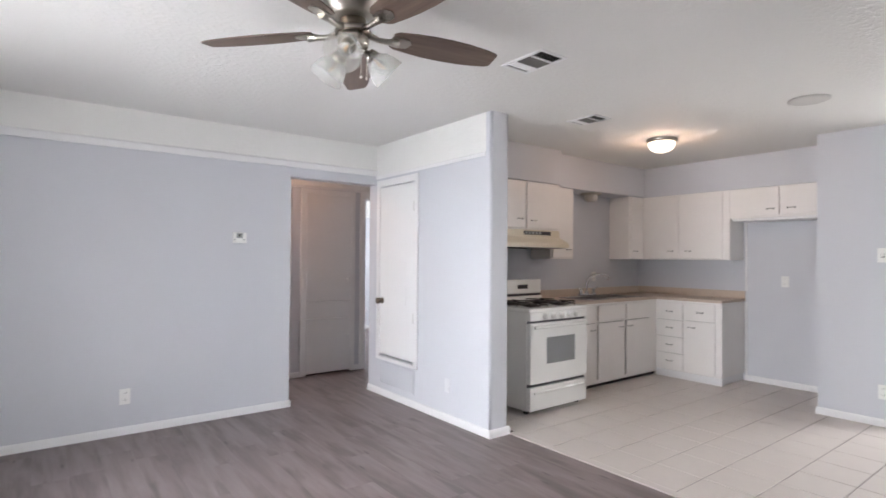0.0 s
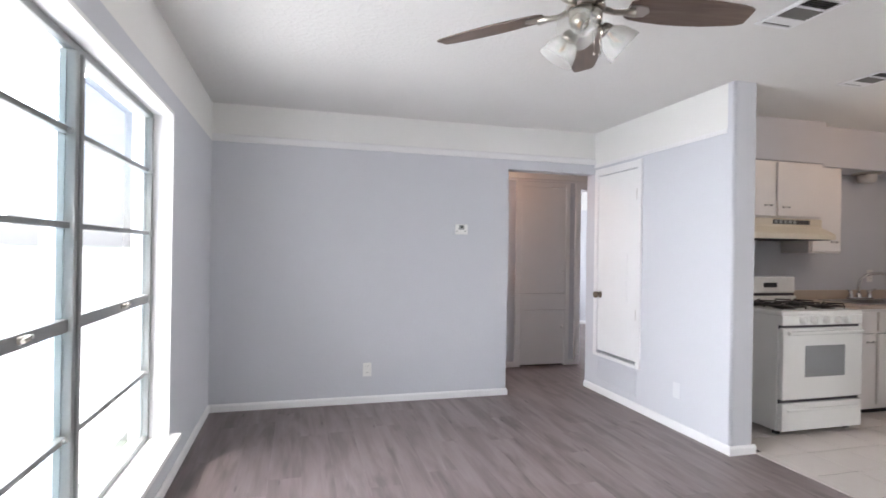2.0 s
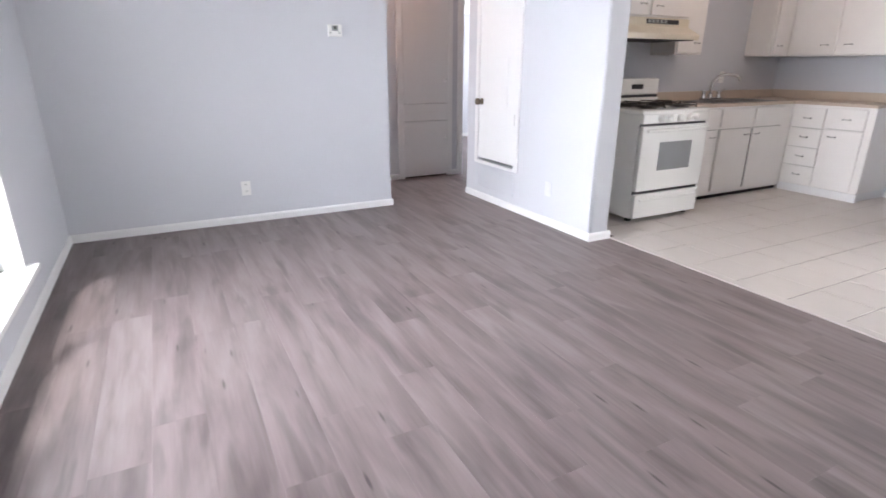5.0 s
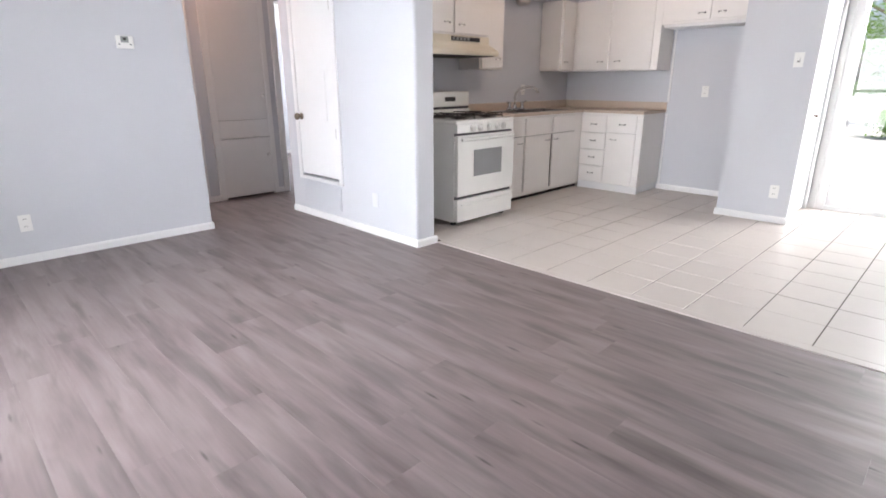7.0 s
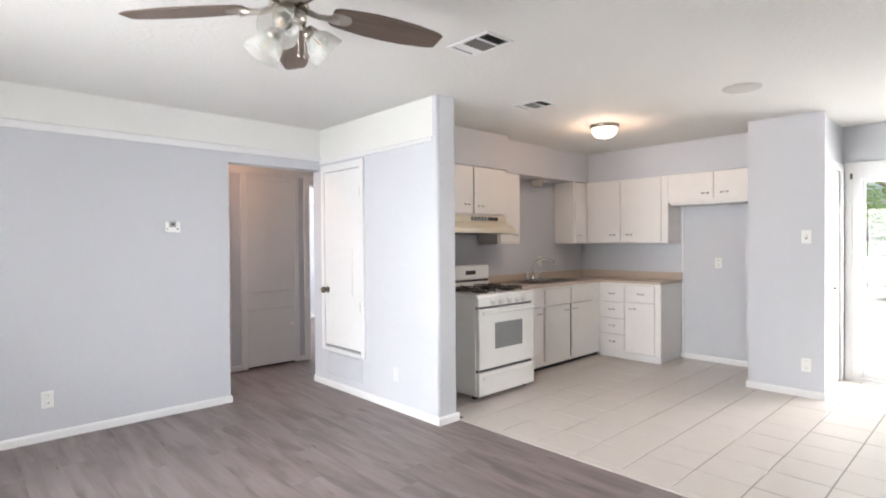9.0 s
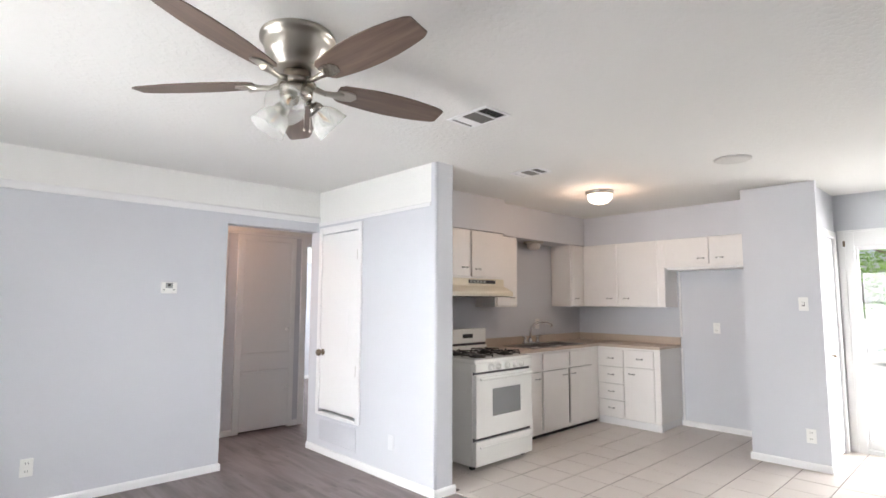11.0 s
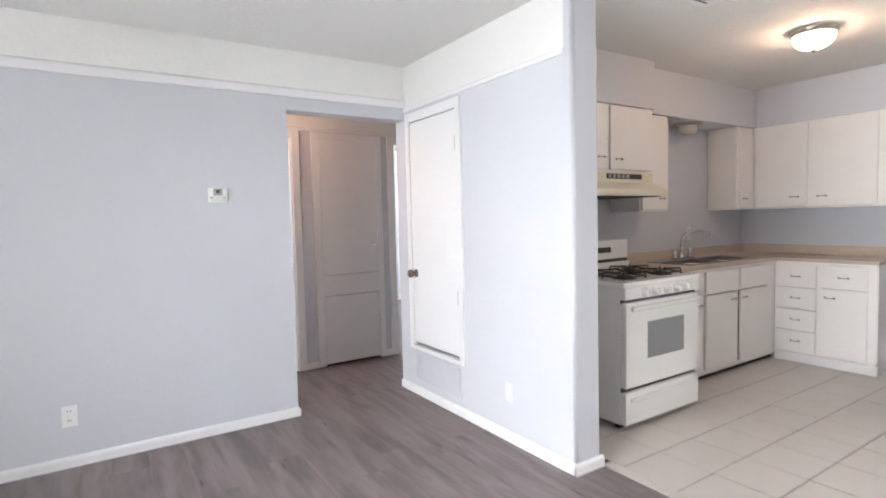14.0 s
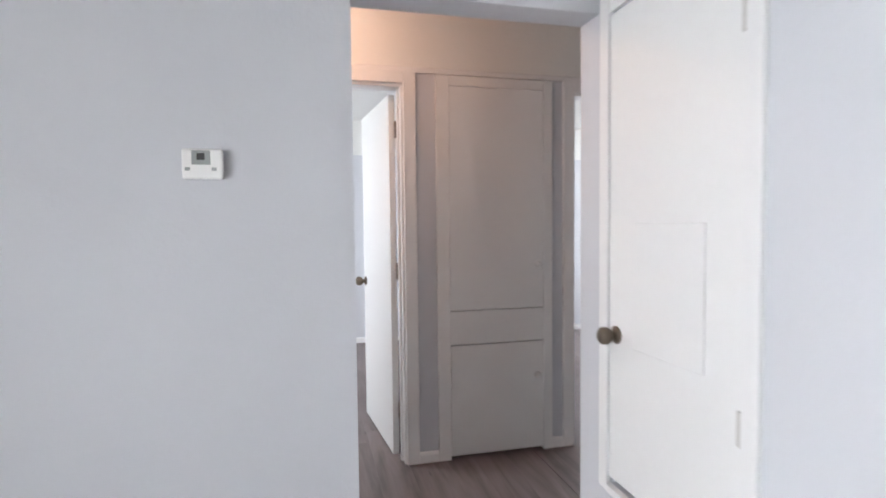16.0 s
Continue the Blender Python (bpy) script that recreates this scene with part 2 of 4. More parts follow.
blend.inputs[0].default_value = 0.20
bp.inputs["Base Color"].default_value = (0.74, 0.75, 0.73, 1)
bp.inputs["Roughness"].default_value = 0.25
bk.new(see.outputs[0], blend.inputs[1])
bk.new(bp.outputs[0], blend.inputs[2])
bk.new(blend.outputs[0], bn["Material Output"].inputs[0])
BULB_GLASS = BELL_GLASS
FILAMENT = surface("amber_filament_support", (0.62, 0.38, 0.20), 0.5, vary=0.1, bump=0.0)
DIFFUSER = glow("lit_opal_glass", (1.0, 0.86, 0.68), 2.4)
CONCRETE = surface("pale_concrete", (0.55, 0.53, 0.50), 0.85, vary=0.12, fine=70, bump=0.3)
GRASS = surface("grass_ground", (0.07, 0.11, 0.04), 0.9, vary=0.4, scale=6, fine=160, bump=0.6, bump_dist=0.02)
BARK = surface("tree_bark", (0.22, 0.18, 0.14), 0.9, vary=0.3, fine=60, bump=0.8, bump_dist=0.01)
LEAF = surface("tree_leaf", (0.15, 0.28, 0.07), 0.55, vary=0.45, scale=2.5, fine=20, bump=0.0)
ln, ll = LEAF.node_tree.nodes, LEAF.node_tree.links
thin = ln.new("ShaderNodeBsdfTranslucent")
thin.inputs[0].default_value = (0.30, 0.48, 0.12, 1)
both = ln.new("ShaderNodeMixShader")
both.inputs[0].default_value = 0.6
ll.new([q for q in ln if q.type == 'BSDF_PRINCIPLED'][0].outputs[0], both.inputs[1])
ll.new(thin.outputs[0], both.inputs[2])
ll.new(both.outputs[0], [q for q in ln if q.type == 'OUTPUT_MATERIAL'][0].inputs[0])


# ---- building helpers ----
def add_box(bm, lo, hi, mat=0, bevel=0.0, seg=2):
    cs = [bm.verts.new((x, y, z)) for x in (lo[0], hi[0]) for y in (lo[1], hi[1]) for z in (lo[2], hi[2])]
    fs = [bm.faces.new([cs[i] for i in q]) for q in ((0, 1, 3, 2), (4, 6, 7, 5), (0, 4, 5, 1), (2, 3, 7, 6), (0, 2, 6, 4), (1, 5, 7, 3))]
    for f in fs:
        f.material_index = mat
    if bevel:
        es = list({e for f in fs for e in f.edges})
        r = bmesh.ops.bevel(bm, geom=es, offset=bevel, segments=seg, affect='EDGES', profile=0.5)
        for f in r["faces"]:
            f.material_index = mat


def add_tube(bm, pts, radius, sides=10, mat=0, caps=True):
    """A round bar through the points; radius may be one number or one for each point."""
    rings = []
    for i, p in enumerate(pts):
        p = Vector(p)
        a = Vector(pts[max(i - 1, 0)])
        b = Vector(pts[min(i + 1, len(pts) - 1)])
        d = (b - a).normalized()
        u = d.cross(Vector((0, 0, 1)))
        if u.length < 0.05:
            u = d.cross(Vector((0, 1, 0)))
        u.normalize()
        v = d.cross(u)
        r = radius[i] if isinstance(radius, (list, tuple)) else radius
        rings.append([bm.verts.new(p + r * (math.cos(k * 2 * math.pi / sides) * u + math.sin(k * 2 * math.pi / sides) * v)) for k in range(sides)])
    for a, b in zip(rings, rings[1:]):
        for k in range(sides):
            f = bm.faces.new((a[k], a[(k + 1) % sides], b[(k + 1) % sides], b[k]))
            f.smooth, f.material_index = True, mat
    if caps:
        for ring in (rings[0], rings[-1]):
            bm.faces.new(ring).material_index = mat


def add_lathe(bm, centre, profile, sides=32, mat=0, turn=None):
    """Profile of (radius, height) turned round the z axis, then by the matrix turn, at centre."""
    rings = []
    for r, h in profile:
        ring = []
        for k in range(sides):
            a = k * 2 * math.pi / sides
            v = Vector((r * math.cos(a), r * math.sin(a), h))
            if turn is not None:
                v = turn @ v
            ring.append(bm.verts.new(v + Vector(centre)))
        rings.append(ring)
    for a, b in zip(rings, rings[1:]):
        for k in range(sides):
            f = bm.faces.new((a[k], a[(k + 1) % sides], b[(k + 1) % sides], b[k]))
            f.smooth, f.material_index = True, mat
    return rings


def mesh_of(name, bm, mats, parent=None):
    """Object from bm, whose points are in world metres; a child is stored relative to its parent's place."""
    bmesh.ops.recalc_face_normals(bm, faces=bm.faces[:])
    if parent is not None:
        bmesh.ops.translate(bm, verts=bm.verts[:], vec=-parent.matrix_basis.translation if parent.parent is None
                            else -(parent.matrix_basis.translation + parent.parent.matrix_basis.translation))
    me = bpy.data.meshes.new(name)
    bm.to_mesh(me)
    bm.free()
    for m in (mats if isinstance(mats, (list, tuple)) else [mats]):
        me.materials.append(m)
    ob = new(name, me)
    ob.parent = parent
    return ob


def boxes(name, parts, mats, parent=None, bevel=0.0):
    bm = bmesh.new()
    for q in parts:
        add_box(bm, q[0], q[1], q[2] if len(q) > 2 else 0, bevel)
    return mesh_of(name, bm, mats, parent)


def thing(name, place, label, category, group="", kind=""):
    ob = new(name)
    ob.location = place
    ob.empty_display_size = 0.1
    return tagged(ob, label, category, group, kind)


def structure(name, parts, mats, label, category="wall", bevel=0.0):
    return tagged(boxes(name, parts, mats, None, bevel), label, category, "", "structure")


H, RAIL = 2.44, 2.14          # ceiling, and where the white upper band begins
YN, XC = 4.85, 3.393           # thermostat wall, closet wall
YK, XK = 4.24, 6.99           # kitchen's back and end wall
YL, YF = 5.90, 9.0            # hall's linen wall, the bedrooms' far wall
XP, YS = 7.09, -1.3           # patio wall, wall behind

# ---- large structure ----
W = [WALL, WHITE_WALL]
structure("wall_west", [
    ((-0.2, YS, -0.02), (0, 1.67, RAIL), 0), ((-0.2, 3.53, -0.02), (0, YN, RAIL), 0),
    ((-0.2, 1.67, -0.02), (0, 3.53, 0.24), 0), ((-0.2, 1.67, 2.03), (0, 3.53, RAIL), 0),
    ((-0.2, YS, RAIL), (0, YN, H), 1)], W, "pale grey lilac wall with a white upper band and a tall window")
structure("wall_north", [
    ((-0.2, YN, -0.02), (2.508, YN + 0.135, RAIL), 0), ((2.508, YN, 2.053), (XC, YN + 0.135, RAIL), 0),
    ((-0.2, YN, RAIL), (XC, YN + 0.135, H), 1)], W, "pale grey lilac wall with a white upper band and an open doorway")
structure("wall_closet", [
    ((XC, 3.23, -0.02), (3.5, 4.17, 2.125), 0), ((XC, 4.765, -0.02), (3.5, YN + 0.135, 2.125), 0),
    ((XC, 4.17, -0.02), (3.5, 4.765, 0.375), 0), ((XC, 4.17, 2.02), (3.5, 4.765, 2.125), 0),
    ((XC, 3.23, 2.125), (3.5, YN + 0.135, H), 1), ((3.5, 3.23, -0.02), (3.575, YN + 0.135, H), 0)],
    W, "pale grey lilac wall with a utility closet door")
bm = bmesh.new()
add_box(bm, (XC, 3.172, -0.02), (3.575, 3.23, H))
bmesh.ops.bevel(bm, geom=[e for e in bm.edges if abs(e.verts[0].co.z - e.verts[1].co.z) > 1 and e.verts[0].co.y < 3.2],
                offset=0.018, segments=5, affect='EDGES', profile=0.5)
for f in bm.faces:
    f.smooth = max(abs(f.normal.x), abs(f.normal.y), abs(f.normal.z)) < 0.995
tagged(mesh_of("wall_end", bm, WALL), "rounded grey lilac end of the closet wall", "wall", "", "structure")
structure("wall_kitchen_north", [((3.575, YK, -0.02), (XP + 0.02, YK + 0.12, H), 0)], W, "pale grey kitchen wall behind the sink")
structure("wall_kitchen_east", [((XK, 1.955, -0.02), (XK + 0.12, YK, H), 0)], W, "pale grey kitchen wall with the refrigerator niche")
structure("wall_chase", [
    ((6.145, 1.368, -0.02), (6.20, 1.955, H), 0), ((6.20, 1.475, -0.02), (XK, 1.955, H), 0),
    ((6.20, 1.418, 2.01), (6.99, 1.475, H), 0), ((6.99, 1.418, -0.02), (XP, 1.475, H), 0)],
    W, "pale grey boxed-out wall with a pantry door beside the patio")
structure("wall_patio", [
    ((XP, 1.335, -0.02), (XP + 0.15, 1.475, H), 0), ((XP, -0.52, 2.06), (XP + 0.15, 1.335, H), 0),
    ((XP, YS, -0.02), (XP + 0.15, -0.52, H), 0)], W, "pale grey wall round the sliding patio door")
structure("wall_south", [((-0.2, YS - 0.15, -0.02), (XP + 0.15, YS, RAIL), 0), ((-0.2, YS - 0.15, RAIL), (XP + 0.15, YS, H), 1)],
          W, "plain grey lilac wall behind the walk")
structure("kitchen_soffit", [
    ((3.575, 3.83, 2.09), (4.97, YK, H), 0), ((4.97, 3.94, 2.09), (6.66, YK, H), 0), ((6.66, 1.955, 2.09), (XK, YK, H), 0)],
    W, "grey boxed soffit above the kitchen cabinets", "soffit")
# hall and the rooms beyond
structure("wall_hall_north", [
    ((1.2, YL, -0.02), (2.06, YL + 0.11, 2.11), 0), ((2.06, YL, 2.05), (2.86, YL + 0.11, 2.11), 0),
    ((2.86, YL, -0.02), (3.07, YL + 0.11, 2.11), 0), ((3.07, YL, 2.055), (3.67, YL + 0.11, 2.11), 0),
    ((3.67, YL, -0.02), (3.835, YL + 0.11, 2.11), 0), ((3.835, YL, 2.045), (4.6, YL + 0.11, 2.11), 0),
    ((4.6, YL, -0.02), (5.2, YL + 0.11, 2.11), 0), ((1.2, YL, 2.11), (5.2, YL + 0.11, H), 1)],
    W, "hall wall with two doorways and a linen cupboard")
structure("wall_hall_west", [((1.2, YN + 0.135, -0.02), (1.3, YL, H), 0)], W, "plain grey hall wall")
structure("wall_hall_east", [((5.1, YN + 0.135, -0.02), (5.2, YL, H), 0)], W, "plain grey hall wall")
structure("wall_hall_south", [((3.575, YN + 0.03, -0.02), (5.2, YN + 0.135, H), 0)], W, "plain grey hall wall")
structure("wall_far_north", [((-0.2, YF, -0.02), (6.9, YF + 0.12, 2.07), 0), ((-0.2, YF, 2.07), (6.9, YF + 0.12, H), 1)],
          W, "pale grey bedroom wall with a white upper band")
structure("wall_bedroom_west", [
    ((-0.2, YL, -0.02), (-0.08, 6.9, H), 0), ((-0.2, 8.3, -0.02), (-0.08, YF, H), 0),
    ((-0.2, 6.9, -0.02), (-0.08, 8.3, 0.9), 0), ((-0.2, 6.9, 2.1), (-0.08, 8.3, H), 0)], W, "grey bedroom wall with a window opening")
structure("wall_bedroom_south", [((-0.2, YL, -0.02), (1.2, YL + 0.11, H), 0), ((5.2, YL, -0.02), (6.9, YL + 0.11, H), 0)], W, "grey bedroom wall")
structure("wall_bedroom_divider", [((3.32, 6.45, -0.02), (3.42, YF, H), 0), ((2.95, 6.40, -0.02), (3.80, 6.45, H), 0),
                                   ((2.95, YL + 0.11, -0.02), (3.0, 6.40, H), 0), ((3.73, YL + 0.11, -0.02), (3.80, 6.40, H), 0)],
          W, "grey wall between the two bedrooms")
structure("wall_bedroom_east", [
    ((6.8, YL + 0.11, -0.02), (6.9, 6.6, H), 0), ((6.8, 8.0, -0.02), (6.9, YF, H), 0),
    ((6.8, 6.6, -0.02), (6.9, 8.0, 0.9), 0), ((6.8, 6.6, 2.1), (6.9, 8.0, H), 0)], W, "grey bedroom wall with a window opening")
bm = bmesh.new()
for lo, hi in (((-0.2, YS - 0.15, H), (XP + 0.15, YK + 0.12, H + 0.1)), ((-0.2, YK + 0.12, H), (XP + 0.15, YF + 0.12, H + 0.1))):
    add_box(bm, lo, hi)
tagged(mesh_of("ceiling", bm, CEILING), "white ceiling with a rough knockdown texture", "ceiling", "", "structure")


def trim_run(name, runs, label, h=0.06, t=0.014, z=0.0, mat=None):
    """Runs of moulding, each from (x, y) to (x, y) with the side (dx, dy) on which it stands proud."""
    bm = bmesh.new()
    for (x0, y0), (x1, y1), (dx, dy) in runs:
        prof = [(0, 0), (t, 0), (t, h * 0.72), (t * 0.75, h * 0.88), (t * 0.35, h), (0, h)]
        a = [bm.verts.new((x0 + dx * p, y0 + dy * p, z + q)) for p, q in prof]
        b = [bm.verts.new((x1 + dx * p, y1 + dy * p, z + q)) for p, q in prof]
        for i in range(len(prof)):
            j = (i + 1) % len(prof)
            bm.faces.new((a[i], a[j], b[j], b[i]))
        bm.faces.new(a), bm.faces.new(b)
    return tagged(mesh_of(name, bm, mat or TRIM), label, "trim", "", "structure")


trim_run("baseboard", [
    ((0, YS), (0, YN), (1, 0)), ((0.014, YN), (2.508, YN), (0, -1)), ((2.508, YN - 0.014), (2.508, YN + 0.135), (1, 0)),
    ((XC, 3.16), (XC, YN + 0.135), (-1, 0)), ((XC - 0.014, 3.172), (3.589, 3.172), (0, -1)), ((3.575, 3.172), (3.575, 3.9), (1, 0)),
    ((6.145, 1.36), (6.145, 1.955), (-1, 0)), ((6.131, 1.955), (XK, 1.955), (0, 1)), ((XK, 1.969), (XK, 2.915), (-1, 0)),
    ((2.922, YL), (3.03, YL), (0, -1)), ((3.70, YL), (3.78, YL), (0, -1)), ((1.3, YL), (1.99, YL), (0, -1)),
    ((-0.08, YF), (3.32, YF), (0, -1)), ((3.42, YF), (6.8, YF), (0, -1)), ((3.575, YN + 0.135), (5.1, YN + 0.135), (0, 1))],
    "white painted baseboard along the walls")
trim_run("picture_rail", [((0, YN), (XC, YN), (0, -1))], "white picture rail moulding under the upper band", 0.06, 0.018, RAIL)
trim_run("closet_wall_rail", [((XC, 3.23), (XC, YN), (-1, 0))], "thin white rail on the closet wall", 0.03, 0.008, 2.11)
trim_run("hall_rail", [((1.3, YL), (5.1, YL), (0, -1))], "white hall picture rail", 0.03, 0.012, 2.105)

# ---- living room window ----
win = thing("window_1", (-0.11, 2.6, 0.25), "tall grey aluminium window with awning panes and white reveals", "window", "", "structure")
XW = -0.115
boxes("reveal", [((-0.2, 3.515, 0.266), (0.004, 3.532, 2.032)), ((-0.2, 1.668, 0.266), (0.004, 1.685, 2.032)),
                 ((-0.2, 1.668, 2.015), (0.004, 3.532, 2.034))], TRIM, win, 0.002)
boxes("sill", [((-0.19, 1.63, 0.236), (0.055, 3.585, 0.266))], TRIM, win, 0.006)
bm = bmesh.new()
for lo, hi in (((XW - 0.02, 1.685, 0.266), (XW + 0.02, 3.515, 0.295)), ((XW - 0.02, 1.685, 1.985), (XW + 0.02, 3.515, 2.015)),
               ((XW - 0.02, 1.685, 0.295), (XW + 0.02, 1.715, 1.985)), ((XW - 0.02, 3.475, 0.295), (XW + 0.025, 3.500, 1.985)), ((XW - 0.02, 3.503, 0.295), (XW + 0.012, 3.515, 1.985)),
               ((XW - 0.03, 2.460, 0.295), (XW + 0.03, 2.490, 1.985)), ((XW - 0.03, 2.508, 0.295), (XW + 0.03, 2.538, 1.985)),
               ((XW - 0.015, 2.490, 0.295), (XW + 0.012, 2.508, 1.985))):
    add_box(bm, lo, hi, 0, 0.003)
mesh_of("frame", bm, ALUMINIUM, win)
bars = (0.295, 0.63, 1.024, 1.372, 1.70, 1.985)
for y0, y1 in ((1.715, 2.460), (2.538, 3.475)):
    for k in range(1, 5):
        w = 0.023 if k == 2 else 0.011
        boxes("glazing_bar", [((XW - 0.02, y0, bars[k] - w), (XW + 0.016, y1, bars[k] + w))], ALUMINIUM, win, 0.003)
    for k in range(5):
        pane = boxes("pane", [((XW - 0.006, y0, bars[k] + 0.004), (XW - 0.001, y1, bars[k + 1] - 0.004))], PANE, win)
        pane.visible_shadow = False
    # added strips outside the glass, imitating the pale bands at the pane edges
    for k in range(3 if y0 < 2 else 2):
        w = y1 - 0.03 * k
        boxes("added_side_strip", [((XW - 0.045, w - 0.027, 0.30), (XW - 0.03 - 0.006 * (k % 2), w, 1.98))], STRIP, win, 0.003)
    bm = bmesh.new()
    ym = (y0 + y1) / 2 + 0.05
    add_box(bm, (XW + 0.016, ym - 0.03, 1.018), (XW + 0.03, ym + 0.03, 1.04), 0, 0.004)
    add_tube(bm, [(XW + 0.028, ym, 1.032), (XW + 0.05, ym - 0.02, 1.04), (XW + 0.055, ym - 0.08, 1.036)], 0.007)
    mesh_of("latch", bm, NICKEL, win)
    bm = bmesh.new()
    add_tube(bm, [(XW + 0.014, y1 - 0.03, 1.69), (XW + 0.034, y1 - 0.03, 1.70)], 0.010)
    add_tube(bm, [(XW + 0.014, y1 - 0.03, 0.63), (XW + 0.030, y1 - 0.03, 0.635)], 0.008)
    mesh_of("pivot", bm, ALUMINIUM, win)

# ---- patio door ----
patio = thing("door_1", (XP + 0.07, 0.4, 0), "white framed sliding glass patio door", "patio door", "", "structure")
boxes("frame", [((XP - 0.012, 1.268, 0.0), (XP + 0.13, 1.338, 2.07)), ((XP - 0.012, -0.525, 0.0), (XP + 0.13, -0.48, 2.07)),
                ((XP - 0.012, -0.48, 1.93), (XP + 0.13, 1.268, 2.07)), ((XP - 0.014, 1.339, 0.0), (XP - 0.001, 1.397, 2.088)), ((XP - 0.014, -0.525, 2.071), (XP - 0.001, 1.338, 2.088)), ((XP + 0.0, -0.48, -0.01), (XP + 0.13, 1.305, 0.035))], TRIM, patio, 0.004)
for y0, y1, dx in ((0.37, 1.305, 0.03), (-0.48, 0.45, 0.075)):
    boxes("sash", [((XP + dx, y1 - 0.058, 0.035), (XP + dx + 0.035, y1, 2.01)), ((XP + dx, y0, 0.035), (XP + dx + 0.035, y0 + 0.058, 2.01)),
                   ((XP + dx, y0 + 0.058, 1.895), (XP + dx + 0.035, y1 - 0.058, 2.01)), ((XP + dx, y0 + 0.058, 0.035), (XP + dx + 0.035, y1 - 0.058, 0.13))],
          TRIM, patio, 0.004)
    pane = boxes("pane", [((XP + dx + 0.014, y0 + 0.058, 0.13), (XP + dx + 0.02, y1 - 0.058, 1.895))], PANE, patio)
    pane.visible_shadow = False
boxes("keeper", [((XP - 0.02, 1.335, 1.93), (XP - 0.0125, 1.355, 1.985))], BRONZE, patio, 0.003)
boxes("pull_handle", [((XP + 0.0, 1.249, 0.95), (XP + 0.032, 1.266, 1.18))], TRIM, patio, 0.008)

# ---- doors and cupboards of the walls ----
def knob(parent, place, axis, mat=BRONZE, size=1.0):
    """A round door knob with its rose, pointing along axis."""
    bm = bmesh.new()
    turn = Vector((0, 0, 1)).rotation_difference(Vector(axis)).to_matrix()
    add_lathe(bm, place, [(0.0, 0.0), (0.031 * size, 0.0), (0.031 * size, 0.004 * size), (0.022 * size, 0.009 * size), (0.013 * size, 0.012 * size),
                          (0.013 * size, 0.022 * size), (0.024 * size, 0.028 * size), (0.031 * size, 0.042 * size), (0.029 * size, 0.058 * size),
                          (0.018 * size, 0.067 * size), (0.0, 0.069 * size)], 20, 0, turn)
    return mesh_of("knob", bm, mat, parent)


closet = thing("door_2", (XC, 4.47, 0.37), "white painted utility closet door raised above the floor", "door", "", "structure")
slab = boxes("slab", [((XC - 0.006, 4.170, 0.398), (XC + 0.032, 4.766, 2.015))], DOOR, closet, 0.003)
boxes("casing", [((XC - 0.016, 4.115, 0.345), (XC + 0.012, 4.168, 2.088)), ((XC - 0.016, 4.768, 0.345), (XC + 0.012, 4.822, 2.088)),
                 ((XC - 0.014, 4.168, 2.022), (XC + 0.012, 4.768, 2.086)), ((XC - 0.022, 4.168, 0.345), (XC + 0.012, 4.768, 0.374))], TRIM, closet, 0.004)
boxes("gap", [((XC + 0.05, 4.172, 0.376), (XC + 0.055, 4.764, 2.018))], SHADOW_GAP, closet)
boxes("raised_panel", [((XC - 0.010, 4.30, 0.888), (XC - 0.006, 4.63, 1.30))], DOOR, closet, 0.003)
for z in (0.745, 1.755):
    boxes("hinge", [((XC - 0.014, 4.160, z), (XC + 0.003, 4.182, z + 0.09))], COVER, closet, 0.003)
knob(closet, (XC - 0.006, 4.722, 0.915), (-1, 0, 0), BRONZE, 1.0)
grille = thing("return_air_grille", (XC, 4.46, 0.1), "painted return air grille with vertical slats below the closet door", "air grille")
boxes("rim", [((XC - 0.008, 4.165, 0.105), (XC, 4.76, 0.125)), ((XC - 0.008, 4.165, 0.305), (XC, 4.76, 0.325)),
              ((XC - 0.008, 4.165, 0.125), (XC, 4.18, 0.305)), ((XC - 0.008, 4.745, 0.125), (XC, 4.76, 0.305))], WALL, grille, 0.002)
for k in range(24):
    y = 4.19 + k * 0.0235
    boxes("slat", [((XC - 0.006, y, 0.125), (XC - 0.0005, y + 0.020, 0.305))], WALL, grille, 0.002)

linen = thing("linen_cupboard", (3.365, YL, 0), "built-in white linen cupboard with an upper and a lower door", "cupboard")
boxes("face_frame", [((3.03, YL - 0.018, 0.0), (3.10, YL + 0.02, 2.10)), ((3.65, YL - 0.018, 0.0), (3.705, YL + 0.02, 2.10)),
                     ((3.10, YL - 0.018, 2.045), (3.65, YL + 0.02, 2.10)), ((3.10, YL - 0.018, 0.64), (3.65, YL + 0.02, 0.825))], DOOR, linen, 0.003)
# dark sheet holding the shade seen through the door seams
boxes("back", [((3.09, YL + 0.03, 0.0), (3.66, YL + 0.05, 2.05))], SHADOW_GAP, linen)
for z0, z1, kz in ((0.829, 2.043, 1.075), (0.02, 0.635, 0.446)):
    d = boxes("door", [((3.101, YL - 0.017, z0), (3.649, YL + 0.022, z1))], DOOR, linen, 0.003)
    knob(linen, (3.605, YL - 0.012, kz), (0, -1, 0), DOOR, 0.6)
    for z in (z0 + 0.08, z1 - 0.14):
        boxes("hinge", [((3.096, YL - 0.022, z), (3.112, YL - 0.010, z + 0.06))], DOOR, linen, 0.003)

